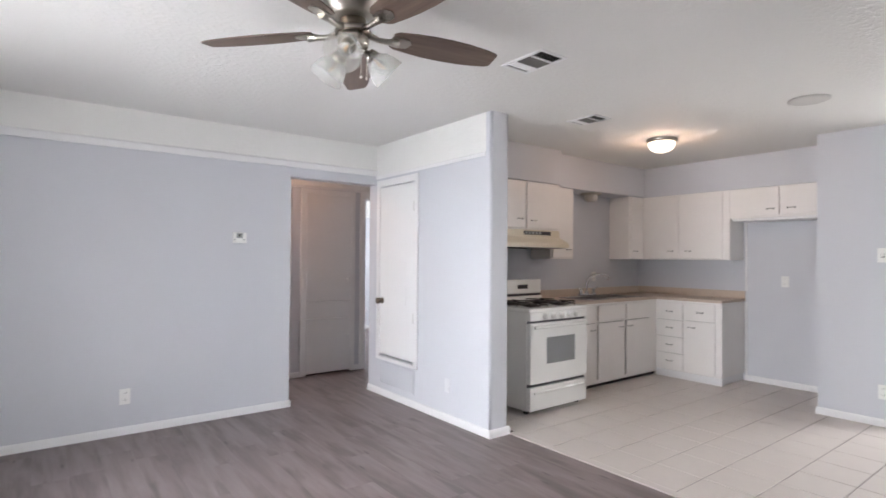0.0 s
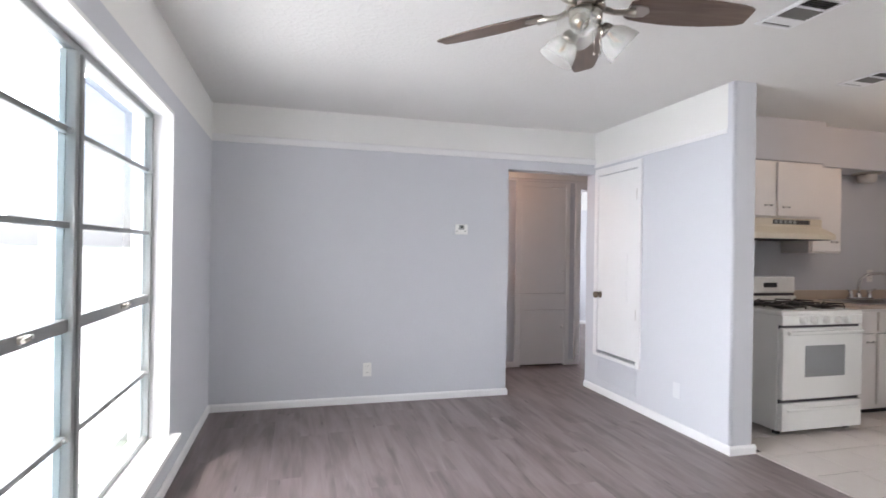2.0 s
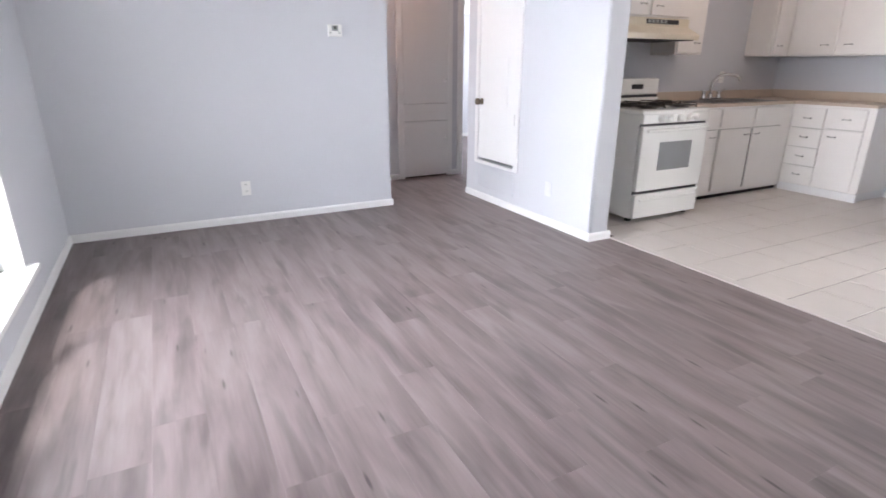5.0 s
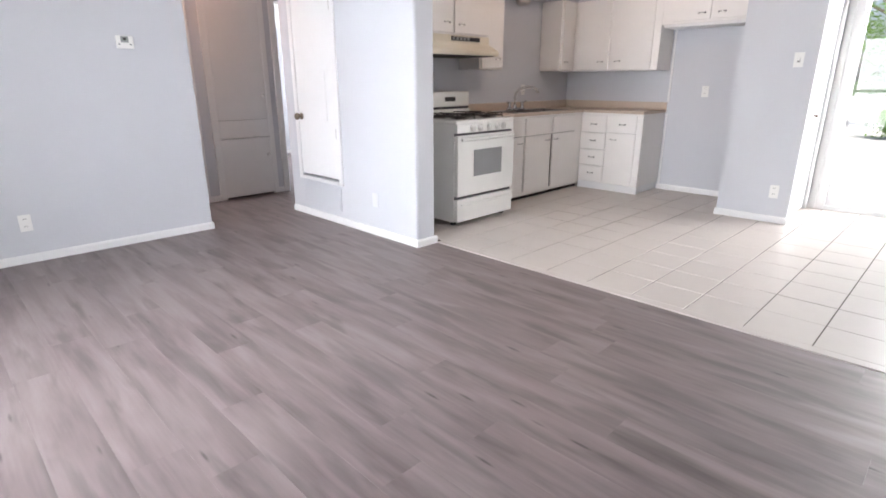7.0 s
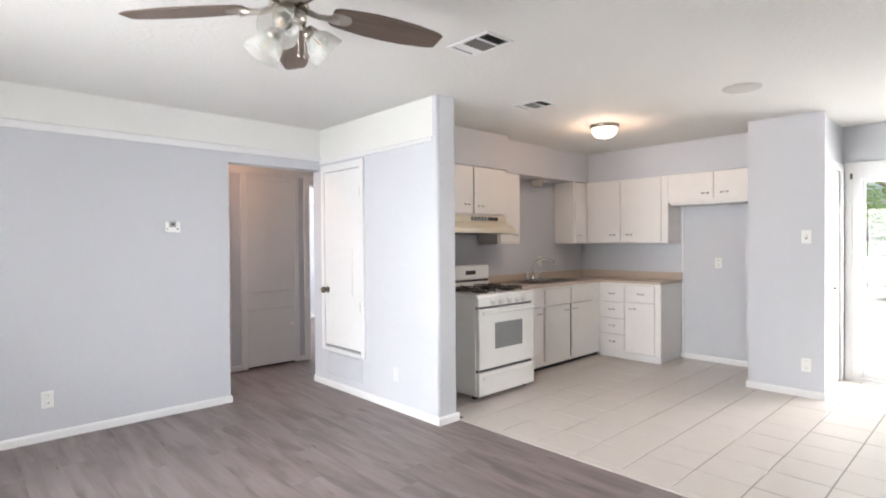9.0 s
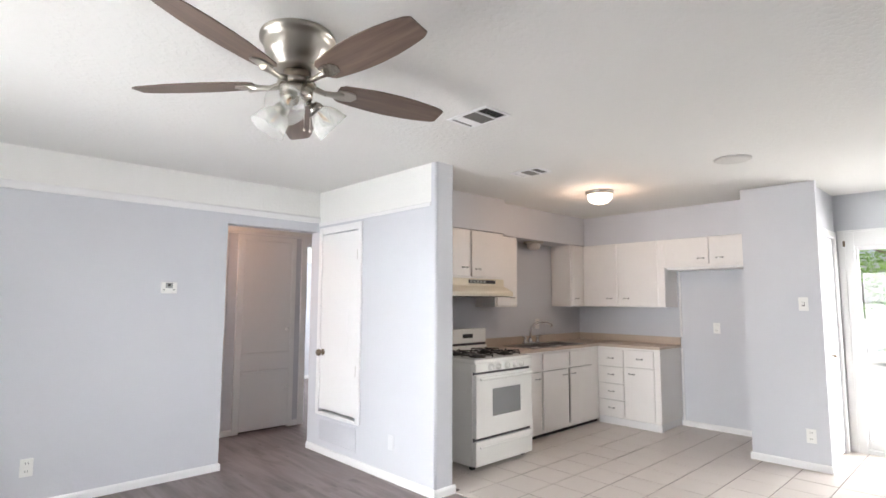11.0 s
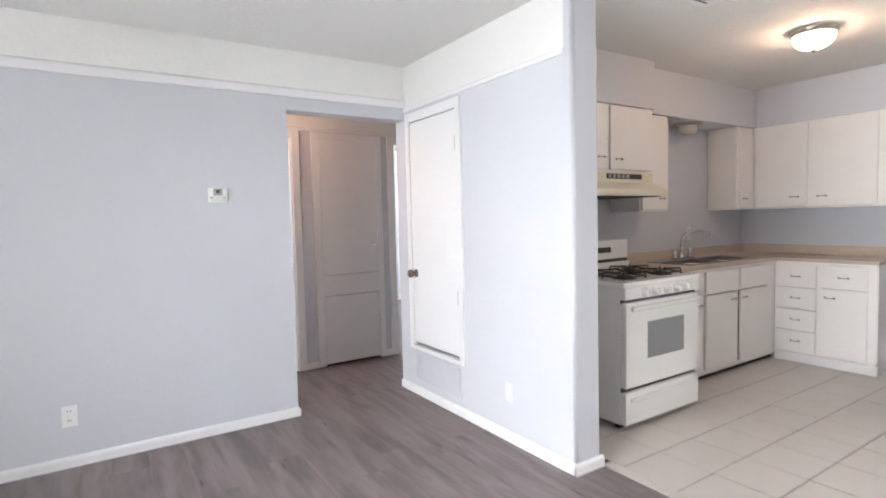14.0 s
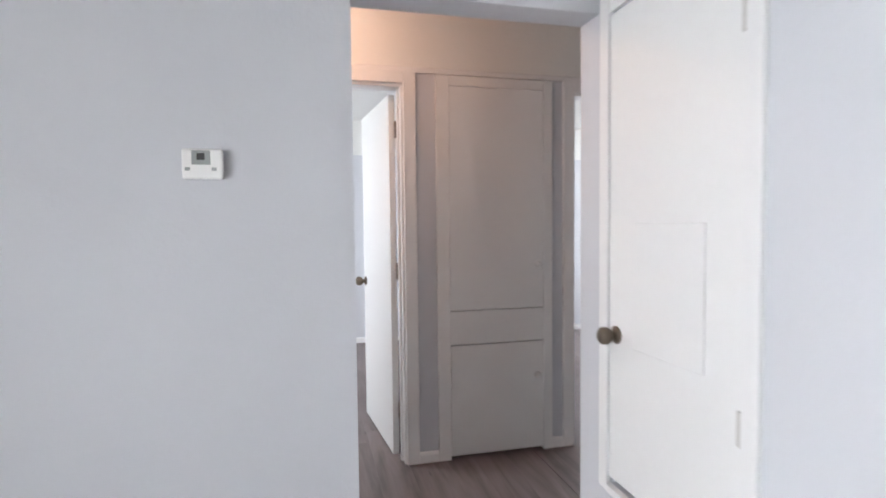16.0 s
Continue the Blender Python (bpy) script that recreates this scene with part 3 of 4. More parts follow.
for nm, x0, x1 in (("door_3", 2.06, 2.86), ("door_4", 3.835, 4.6)):
    dr = thing(nm, ((x0 + x1) / 2, YL, 0), "white painted doorway casing in the hall", "doorway", "", "structure")
    boxes("casing", [((x0 - 0.062, YL - 0.018, 0), (x0 + 0.006, YL, 2.11)), ((x1 - 0.006, YL - 0.018, 0), (x1 + 0.062, YL, 2.11)),
                     ((x0 + 0.006, YL - 0.017, 2.045), (x1 - 0.006, YL, 2.108))], TRIM, dr, 0.004)
    boxes("jamb", [((x0, YL, 0), (x0 + 0.018, YL + 0.112, 2.05)), ((x1 - 0.018, YL, 0), (x1, YL + 0.112, 2.05)),
                   ((x0 + 0.018, YL, 2.03), (x1 - 0.018, YL + 0.112, 2.05)), ((x1 - 0.03, YL + 0.05, 0), (x1 - 0.018, YL + 0.075, 2.03))], TRIM, dr, 0.002)
leaf = thing("door_leaf", (2.83, YL + 0.12, 0), "white flush bedroom door standing wide open", "door")
boxes("slab", [((2.795, YL + 0.12, 0.012), (2.83, YL + 0.85, 2.015))], DOOR, leaf, 0.003)
for z in (0.22, 1.0, 1.78):
    boxes("hinge", [((2.825, YL + 0.10, z), (2.842, YL + 0.122, z + 0.09))], BRONZE, leaf, 0.002)
knob(leaf, (2.795, YL + 0.79, 0.93), (-1, 0, 0), BRONZE)
knob(leaf, (2.83, YL + 0.79, 0.93), (1, 0, 0), BRONZE)
leaf.rotation_euler = (0, 0, radians(6))

pantry = thing("door_5", (6.5, 1.368, 0), "white painted flush pantry door beside the patio", "door", "", "structure")
boxes("slab", [((6.208, 1.424, 0.012), (6.976, 1.452, 2.0))], DOOR, pantry, 0.003)
boxes("casing", [((6.99, 1.398, 0.0), (7.05, 1.418, 2.072)), ((6.202, 1.399, 2.008), (6.99, 1.418, 2.070))], TRIM, pantry, 0.004)
boxes("gap", [((6.204, 1.460, 0.0), (6.988, 1.468, 2.01))], SHADOW_GAP, pantry)
knob(pantry, (6.70, 1.424, 0.91), (0, -1, 0), BRONZE, 0.5)

# ---- kitchen cabinets ----
def pull(parent, place, axis, along, length=0.062):
    """An arched cabinet pull on two posts."""
    bm = bmesh.new()
    a, o, c = Vector(along), Vector(axis), Vector(place)
    add_tube(bm, [c - a * length * 0.5, c - a * length * 0.42 + o * 0.018, c - a * length * 0.2 + o * 0.024, c + a * length * 0.2 + o * 0.024,
                  c + a * length * 0.42 + o * 0.018, c + a * length * 0.5], [0.006, 0.0045, 0.0036, 0.0036, 0.0045, 0.006], 8)
    for s in (-0.5, 0.5):
        add_lathe(bm, c + a * length * s, [(0.0, 0.003), (0.009, 0.003), (0.009, 0.0)], 10, 0, Vector((0, 0, 1)).rotation_difference(o).to_matrix())
    return mesh_of("handle", bm, CHROME, parent)


def fronts_y(cab, y, items):
    """Doors or drawers that face -y: (x0, x1, z0, z1, handle x, handle z)."""
    for x0, x1, z0, z1, hx, hz in items:
        boxes("door" if z1 - z0 > 0.25 else "drawer", [((x0, y - 0.018, z0), (x1, y, z1))], CABINET, cab, 0.003)
        if hx is not None:
            pull(cab, (hx, y - 0.018, hz), (0, -1, 0), (1, 0, 0))


def fronts_x(cab, x, items):
    for y0, y1, z0, z1, hy, hz in items:
        boxes("door" if z1 - z0 > 0.25 else "drawer", [((x - 0.018, y0, z0), (x, y1, z1))], CABINET, cab, 0.003)
        if hy is not None:
            pull(cab, (x - 0.018, hy, hz), (-1, 0, 0), (0, 1, 0))


YB, XB, ZT = 3.66, 6.45, 0.90
base = thing("sink_base_cabinet", (5.6, 3.95, 0), "white painted base cabinets below the sink", "kitchen cabinet")
boxes("body", [((4.80, YB, 0.04), (XB, YK - 0.003, 0.873))], CABINET, base, 0.002)
# toe kick coloured near black for the shadow line along the floor
boxes("toe_kick", [((4.80, YB + 0.03, 0.0), (XB, YB + 0.05, 0.04))], SHADOW_GAP, base)
fronts_y(base, YB, [(4.86, 5.295, 0.08, 0.662, 5.245, 0.60), (4.86, 5.295, 0.688, 0.848, 5.08, 0.77),
                    (5.345, 5.79, 0.08, 0.662, 5.735, 0.605), (5.84, 6.29, 0.08, 0.662, 5.90, 0.605),
                    (5.345, 5.79, 0.688, 0.848, None, 0), (5.84, 6.29, 0.688, 0.848, None, 0)])
# thin strips whose dark colour paints the shade beside doors and below drawers
for x in (5.299, 5.341, 5.794, 5.836):
    boxes("door_gap_shade", [((x - 0.005, YB - 0.004, 0.08), (x + 0.005, YB + 0.001, 0.662))], SHADOW_GAP if x > 5.7 else COVER, base)
for x0, x1 in ((4.86, 5.295), (5.345, 5.79), (5.84, 6.29)):
    boxes("drawer_gap_shade", [((x0, YB - 0.004, 0.664), (x1, YB + 0.001, 0.668))], LOUVRE, base)
bank = thing("drawer_base_cabinet", (6.72, 3.3, 0), "white base cabinet with four drawers and a door", "kitchen cabinet")
boxes("body", [((XB, 2.925, 0.078), (XK - 0.003, YB + 0.004, 0.873))], CABINET, bank, 0.002)
boxes("plinth", [((XB - 0.012, 2.908, 0.0), (XB + 0.03, YB - 0.004, 0.078)), ((XB + 0.03, 2.93, 0.0), (XK - 0.003, 2.95, 0.12))], TRIM, bank, 0.004)
fronts_x(bank, XB, [(3.335, 3.645, 0.656, 0.842, 3.49, 0.745), (3.335, 3.645, 0.466, 0.642, 3.49, 0.56), (3.335, 3.645, 0.281, 0.452, 3.49, 0.37),
                    (3.335, 3.645, 0.094, 0.267, 3.49, 0.185), (2.98, 3.302, 0.668, 0.850, 3.14, 0.755), (2.98, 3.302, 0.094, 0.652, 3.235, 0.585)])
# greyer strips painting in the shade between the drawer fronts
for z in (0.270, 0.455, 0.645):
    boxes("drawer_gap_shade", [((XB - 0.004, 3.335, z), (XB + 0.001, 3.645, z + 0.005))], COVER, bank)
boxes("drawer_gap_shade", [((XB - 0.004, 2.98, 0.656), (XB + 0.001, 3.302, 0.661))], COVER, bank)
boxes("end_panel", [((XB + 0.002, 2.915, 0.10), (XK - 0.003, 2.925, 0.86))], CABINET, bank)

top = thing("countertop", (5.9, 3.9, 0.874), "tan laminate countertop with a low backsplash", "countertop")
SX0, SX1, SY0, SY1 = 5.32, 6.24, 3.745, 4.10
boxes("slab", [((4.79, YB - 0.025, 0.874), (SX0, YK - 0.003, ZT)), ((SX1, YB - 0.025, 0.874), (XK - 0.003, YK - 0.003, ZT)),
               ((SX0, YB - 0.025, 0.874), (SX1, SY0, ZT)), ((SX0, SY1, 0.874), (SX1, YK - 0.003, ZT)),
               ((XB - 0.025, 2.905, 0.874), (XK - 0.003, YB - 0.025, ZT))], LAMINATE, top)
boxes("backsplash", [((4.79, YK - 0.022, ZT), (XK - 0.022, YK - 0.003, 0.985)), ((XK - 0.022, 2.905, ZT), (XK - 0.003, YK - 0.003, 0.985))], LAMINATE, top, 0.003)

sink = thing("kitchen_sink", (5.77, 3.92, 0.9), "stainless steel double bowl sink set in the counter", "sink")
bm = bmesh.new()
add_box(bm, (SX0 - 0.02, SY0 - 0.02, ZT), (SX1 + 0.02, SY0 + 0.015, ZT + 0.006), 0, 0.002)
add_box(bm, (SX0 - 0.02, SY1 - 0.05, ZT), (SX1 + 0.02, SY1 + 0.05, ZT + 0.006), 0, 0.002)
for x0, x1 in ((SX0 - 0.02, SX0 + 0.02), (5.775, 5.805), (SX1 - 0.02, SX1 + 0.02)):
    add_box(bm, (x0, SY0 + 0.015, ZT), (x1, SY1 - 0.05, ZT + 0.006), 0, 0.002)
mesh_of("rim", bm, STEEL, sink)
for x0, x1 in ((SX0 + 0.02, 5.775), (5.805, SX1 - 0.02)):
    boxes("bowl", [((x0, SY0 + 0.015, 0.73), (x1, SY1 - 0.05, 0.735)), ((x0 - 0.004, SY0 + 0.011, 0.73), (x0, SY1 - 0.046, ZT)), ((x1, SY0 + 0.011, 0.73), (x1 + 0.004, SY1 - 0.046, ZT)),
                   ((x0, SY0 + 0.011, 0.73), (x1, SY0 + 0.015, ZT)), ((x0, SY1 - 0.05, 0.73), (x1, SY1 - 0.046, ZT))], STEEL, sink)
    bm = bmesh.new()
    add_lathe(bm, ((x0 + x1) / 2, 3.9, 0.735), [(0.0, 0.004), (0.035, 0.004), (0.042, 0.0)], 20)
    mesh_of("drain", bm, CHROME, sink)
faucet = thing("kitchen_faucet", (5.80, 4.12, 0.906), "chrome two-handle faucet with a high arched spout", "faucet")
bm = bmesh.new()
FX, FY = 5.76, 4.122
add_box(bm, (FX - 0.13, 4.098, 0.906), (FX + 0.16, 4.148, 0.926), 0, 0.008)
arc = [(FX, FY, 0.92), (FX, FY, 1.04), (FX + 0.008, FY - 0.006, 1.085), (FX + 0.04, FY - 0.025, 1.125), (FX + 0.09, FY - 0.05, 1.148),
       (FX + 0.15, FY - 0.08, 1.152), (FX + 0.21, FY - 0.105, 1.143), (FX + 0.245, FY - 0.12, 1.125), (FX + 0.25, FY - 0.122, 1.105)]
add_tube(bm, arc, 0.0135, 12)
add_lathe(bm, arc[-1], [(0.0, -0.014), (0.014, -0.014), (0.015, 0.008), (0.0, 0.010)], 14)
add_lathe(bm, (FX, FY, 0.92), [(0.026, 0), (0.026, 0.02), (0.014, 0.045)], 16)
mesh_of("spout", bm, CHROME, faucet)
for x, d in ((FX - 0.10, -1), (FX + 0.13, 1)):
    bm = bmesh.new()
    add_lathe(bm, (x, FY, 0.92), [(0.024, 0), (0.024, 0.02), (0.014, 0.034), (0.019, 0.05), (0.019, 0.068), (0.0, 0.074)], 16)
    add_tube(bm, [(x, FY, 0.98), (x + 0.06 * d, FY - 0.012, 1.0)], [0.010, 0.006], 8)
    mesh_of("tap_handle", bm, CHROME, faucet)

uo = thing("wall_cabinet", (4.4, 4.0, 1.645), "white wall cabinet above the range hood", "kitchen cabinet", "wall cabinets")
boxes("body", [((3.85, 3.85, 1.615), (4.955, YK - 0.003, 2.088))], CABINET, uo, 0.002)
fronts_y(uo, 3.85, [(3.97, 4.445, 1.63, 2.075, 4.375, 1.715), (4.475, 4.945, 1.63, 2.075, 4.56, 1.705)])
un = thing("wall_cabinet", (5.13, 4.1, 1.33), "narrow white wall cabinet beside the hood", "kitchen cabinet", "wall cabinets")
boxes("body", [((4.957, 3.96, 1.33), (5.31, YK - 0.003, 2.088))], CABINET, un, 0.002)
fronts_y(un, 3.96, [(4.975, 5.30, 1.345, 2.075, 5.22, 1.43)])
ur = thing("wall_cabinet", (6.5, 4.1, 1.33), "white corner wall cabinet beside the sink", "kitchen cabinet", "wall cabinets")
boxes("body", [((6.36, 3.96, 1.33), (XK - 0.003, YK - 0.003, 2.088))], CABINET, ur, 0.002)
fronts_y(ur, 3.96, [(6.385, 6.60, 1.345, 2.075, 6.47, 1.43)])
ue = thing("wall_cabinet", (6.83, 3.4, 1.33), "white two-door wall cabinet with chrome pulls", "kitchen cabinet", "wall cabinets")
boxes("body", [((6.66, 2.925, 1.33), (XK - 0.003, 3.96, 2.088))], CABINET, ue, 0.002)
fronts_x(ue, 6.66, [(3.50, 3.925, 1.345, 2.075, 3.60, 1.43), (3.0, 3.47, 1.345, 2.075, 3.385, 1.43)])
uf = thing("wall_cabinet", (6.83, 2.45, 1.77), "short white wall cabinet over the refrigerator niche", "kitchen cabinet", "wall cabinets")
boxes("body", [((6.66, 1.958, 1.775), (XK - 0.003, 2.923, 2.088))], CABINET, uf, 0.002)
boxes("bottom_trim", [((6.662, 1.96, 1.745), (XK - 0.003, 2.90, 1.774))], TRIM, uf, 0.002)
fronts_x(uf, 6.66, [(2.44, 2.80, 1.80, 2.075, 2.52, 1.86), (1.98, 2.41, 1.80, 2.075, 2.33, 1.86)])

structure("niche_trim", [((XK - 0.012, 2.885, 0.066), (XK, 2.906, 0.86)), ((XK - 0.012, 2.885, 0.99), (XK, 2.906, 1.744))], TRIM, "thin white corner trim in the refrigerator niche", "trim", 0.002)
hood = thing("range_hood", (4.5, 3.95, 1.45), "almond enamel range hood with a vent slot", "range hood")
bm = bmesh.new()
prof = [(4.236, 1.44), (3.70, 1.44), (3.70, 1.482), (3.825, 1.545), (3.825, 1.613), (4.236, 1.613)]
va = [bm.verts.new((4.06, y, z)) for y, z in prof]
vb = [bm.verts.new((4.94, y, z)) for y, z in prof]
for i in range(6):
    bm.faces.new((va[i], va[(i + 1) % 6], vb[(i + 1) % 6], vb[i]))
bm.faces.new(va), bm.faces.new(vb)
bmesh.ops.recalc_face_normals(bm, faces=bm.faces[:])
bmesh.ops.bevel(bm, geom=bm.edges[:], offset=0.006, segments=2, affect='EDGES')
mesh_of("shell", bm, CREAM, hood)
# near-black sheet holding the shade under the hood
boxes("underside", [((4.09, 3.73, 1.436), (4.91, 4.22, 1.442))], SHADOW_GAP, hood)
boxes("vent_strip", [((4.42, 3.820, 1.565), (4.80, 3.8255, 1.600))], BLACK, hood)
for k in range(5):
    boxes("vent_slat", [((4.43 + k * 0.048, 3.816, 1.570), (4.462 + k * 0.048, 3.8215, 1.596))], GREY_PLASTIC, hood, 0.002)
boxes("switch", [((4.68, 3.816, 1.569), (4.79, 3.8215, 1.597))], BLACK, hood, 0.002)

# ---- stove ----
stove = thing("gas_stove", (4.395, 3.7, 0), "white enamel gas range with black grates and an oven window", "stove")
X0, X1, YO, YR = 4.018, 4.778, 3.40, 3.985
boxes("body", [((X0, YO, 0.035), (X1, YR, 0.872))], ENAMEL, stove, 0.006)
for fx in (X0 + 0.03, X1 - 0.07):
    for fy in (YO + 0.03, YR - 0.07):
        boxes("foot", [((fx, fy, 0), (fx + 0.04, fy + 0.04, 0.036))], BLACK, stove, 0.004)
boxes("cooktop", [((X0 - 0.006, YO - 0.035, 0.868), (X1 + 0.006, YR, 0.905))], ENAMEL, stove, 0.012)
boxes("control_panel", [((X0 + 0.002, YO - 0.038, 0.80), (X1 - 0.002, YO + 0.01, 0.872))], ENAMEL, stove, 0.006)
for z in (0.236, 0.775):
    boxes("dark_joint", [((X0 + 0.006, YO - 0.012, z), (X1 - 0.006, YO + 0.002, z + 0.028))], BLACK, stove)
boxes("oven_door", [((X0 + 0.004, YO - 0.042, 0.264), (X1 - 0.004, YO - 0.002, 0.782))], ENAMEL, stove, 0.008)
boxes("oven_window", [((4.225, YO - 0.0445, 0.425), (4.60, YO - 0.0405, 0.652))], OVEN_GLASS, stove, 0.0015)
bm = bmesh.new()
add_box(bm, (X0 + 0.03, YO - 0.078, 0.735), (X1 - 0.03, YO - 0.052, 0.762), 0, 0.009, 3)
for x in (X0 + 0.05, X1 - 0.08):
    add_box(bm, (x, YO - 0.06, 0.738), (x + 0.03, YO - 0.04, 0.759), 0, 0.004)
mesh_of("oven_handle", bm, ENAMEL, stove)
boxes("drawer", [((X0 + 0.004, YO - 0.040, 0.04), (X1 - 0.004, YO - 0.002, 0.238)), ((X0 + 0.05, YO - 0.052, 0.178), (X1 - 0.05, YO - 0.036, 0.200))], ENAMEL, stove, 0.006)
for k, x in enumerate((4.205, 4.305, 4.42, 4.53, 4.615)):
    bm = bmesh.new()
    turn = Vector((0, 0, 1)).rotation_difference(Vector((0, -1, 0))).to_matrix()
    add_lathe(bm, (x, YO - 0.038, 0.836), [(0.030, 0), (0.030, 0.006), (0.024, 0.010), (0.022, 0.026), (0.018, 0.030), (0.0, 0.030)], 20, 0, turn)
    add_box(bm, (x - 0.005, YO - 0.076, 0.816), (x + 0.005, YO - 0.062, 0.856), 0, 0.002)
    mesh_of("control_knob", bm, ENAMEL, stove)
boxes("backguard", [((X0, YR - 0.075, 0.90), (X1, YR, 0.965)), ((X0, YR - 0.060, 0.985), (X1, YR, 1.125))], ENAMEL, stove, 0.012)
boxes("backguard_slot", [((X0 + 0.004, YR - 0.050, 0.962), (X1 - 0.004, YR - 0.004, 0.988))], BLACK, stove)
boxes("clock_panel", [((4.44, YR - 0.0625, 1.035), (4.58, YR - 0.058, 1.075))], BLACK, stove, 0.002)
boxes("burner_well", [((X0 + 0.05, YO + 0.02, 0.9045), (4.37, YR - 0.10, 0.9065)), ((4.425, YO + 0.02, 0.9045), (X1 - 0.05, YR - 0.10, 0.9065))], ENAMEL, stove)
for cx in (4.21, 4.585):
    for cy in (3.52, 3.77):
        bm = bmesh.new()
        add_lathe(bm, (cx, cy, 0.906), [(0.075, 0.0), (0.075, 0.004), (0.045, 0.006), (0.045, 0.02), (0.03, 0.024), (0.0, 0.024)], 24)
        for k in range(4):
            a = k * math.pi / 2 + math.pi / 4
            add_tube(bm, [(cx + 0.02 * math.cos(a), cy + 0.02 * math.sin(a), 0.944), (cx + 0.15 * math.cos(a), cy + 0.11 * math.sin(a), 0.944),
                          (cx + 0.155 * math.cos(a), cy + 0.115 * math.sin(a), 0.908)], 0.006, 6)
        q = [(cx + 0.155 * math.cos(k * math.pi / 2 + math.pi / 4), cy + 0.115 * math.sin(k * math.pi / 2 + math.pi / 4), 0.925) for k in range(5)]
        add_tube(bm, q, 0.006, 6)
        mesh_of("burner_grate", bm, IRON, stove)

# ---- small wall fixtures ----
def outlet(place, axis, switch=False, label="white duplex wall outlet", cover=PLASTIC):
    """A cover plate with two sockets or a toggle, on the wall at place, facing axis."""
    ob = thing("light_switch" if switch else "wall_outlet", place, label, "switch" if switch else "outlet", "" if switch else "wall outlets")
    a = Vector(axis)
    s = Vector((-a.y, a.x, 0))
    c = Vector(place)

    def slab_part(nm, u, z, hu, hz, d0, d1, mat, bev):
        pa, pb = c + s * (u - hu) + a * d0, c + s * (u + hu) + a * d1
        lo = (min(pa.x, pb.x), min(pa.y, pb.y), c.z + z - hz)
        hi = (max(pa.x, pb.x), max(pa.y, pb.y), c.z + z + hz)
        boxes(nm, [(lo, hi)], mat, ob, bev)
    slab_part("plate", 0, 0, 0.036, 0.058, 0.0005, 0.006, cover, 0.002)
    if switch:
        slab_part("toggle", 0, 0.004, 0.006, 0.014, 0.006, 0.016, PLASTIC, 0.002)
        slab_part("slot", 0, 0, 0.009, 0.018, 0.0055, 0.0068, SLOT, 0)
    else:
        for z in (-0.026, 0.026):
            slab_part("socket", 0, z, 0.017, 0.018, 0.006, 0.0085, cover, 0.002)
            for u in (-0.007, 0.007):
                slab_part("slot", u, z + 0.004, 0.0014, 0.006, 0.0082, 0.0088, SLOT if cover is PLASTIC else cover, 0)
    return ob


outlet((1.246, YN, 0.283), (0, -1, 0))
outlet((XC, 3.68, 0.292), (-1, 0, 0), False, "pale wall outlet low on the closet wall", PALE_PLATE)
outlet((6.145, 1.50, 0.277), (-1, 0, 0))
outlet((6.145, 1.50, 1.38), (-1, 0, 0), True, "white light switch beside the pantry")
outlet((XK, 2.51, 1.106), (-1, 0, 0), False, "white wall outlet in the refrigerator niche")
outlet((6.05, YK, 1.12), (0, -1, 0), False, "white wall outlet behind the faucet")

thermo = thing("thermostat", (2.065, YN, 1.49), "white wall thermostat with a small grey display", "thermostat")
boxes("body", [((2.003, YN - 0.028, 1.446), (2.117, YN - 0.0005, 1.536))], PLASTIC, thermo, 0.006)
boxes("display", [((2.031, YN - 0.0305, 1.488), (2.083, YN - 0.0275, 1.530))], GREY_PLASTIC, thermo, 0.001)
boxes("screen", [((2.046, YN - 0.0318, 1.502), (2.068, YN - 0.0302, 1.522))], SLOT, thermo)
for x in (2.012, 2.086):
    boxes("button", [((x, YN - 0.0295, 1.470), (x + 0.014, YN - 0.0275, 1.480))], GREY_PLASTIC, thermo, 0.001)

# ---- ceiling fixtures ----
def ceiling_vent(x0, x1, y0, y1, label):
    v = thing("ceiling_vent", ((x0 + x1) / 2, (y0 + y1) / 2, H), label, "air vent", "ceiling vents")
    t = 0.022
    boxes("rim", [((x0, y0, H - 0.008), (x1, y0 + t, H - 0.0005)), ((x0, y1 - t, H - 0.008), (x1, y1, H - 0.0005)),
                  ((x0, y0 + t, H - 0.008), (x0 + t, y1 - t, H - 0.0005)), ((x1 - t, y0 + t, H - 0.008), (x1, y1 - t, H - 0.0005))], TRIM, v, 0.002)
    # near-black sheet standing in for the shaded duct above
    boxes("duct", [((x0 + t, y0 + t, H - 0.0015), (x1 - t, y1 - t, H - 0.0005))], SHADOW_GAP, v)
    span = y1 - y0 - 2 * t
    n = 10
    for k in range(n):
        y = y0 + t + span * (0.66 * k / n + 0.02)
        bm = bmesh.new()
        tilt = -0.012 if k < 4 else 0.012
        q = [bm.verts.new(p) for p in ((x0 + t, y, H - 0.002), (x1 - t, y, H - 0.002), (x1 - t, y + tilt, H - 0.010), (x0 + t, y + tilt, H - 0.010))]
        f = bm.faces.new(q)
        r = bmesh.ops.extrude_face_region(bm, geom=[f])
        bmesh.ops.translate(bm, verts=[g for g in r["geom"] if isinstance(g, bmesh.types.BMVert)], vec=(0, 0.0015, 0))
        mesh_of("louvre", bm, LOUVRE, v)
    for f in (0.27, 0.67):
        boxes("divider", [((x0 + t, y0 + t + span * f, H - 0.011), (x1 - t, y0 + t + span * f + 0.006, H - 0.001))], TRIM, v, 0.001)
    boxes("deflector", [((x0 + t, y0 + t + span * 0.70, H - 0.010), (x1 - t, y1 - t - 0.022, H - 0.005))], TRIM, v, 0.002)
    return v


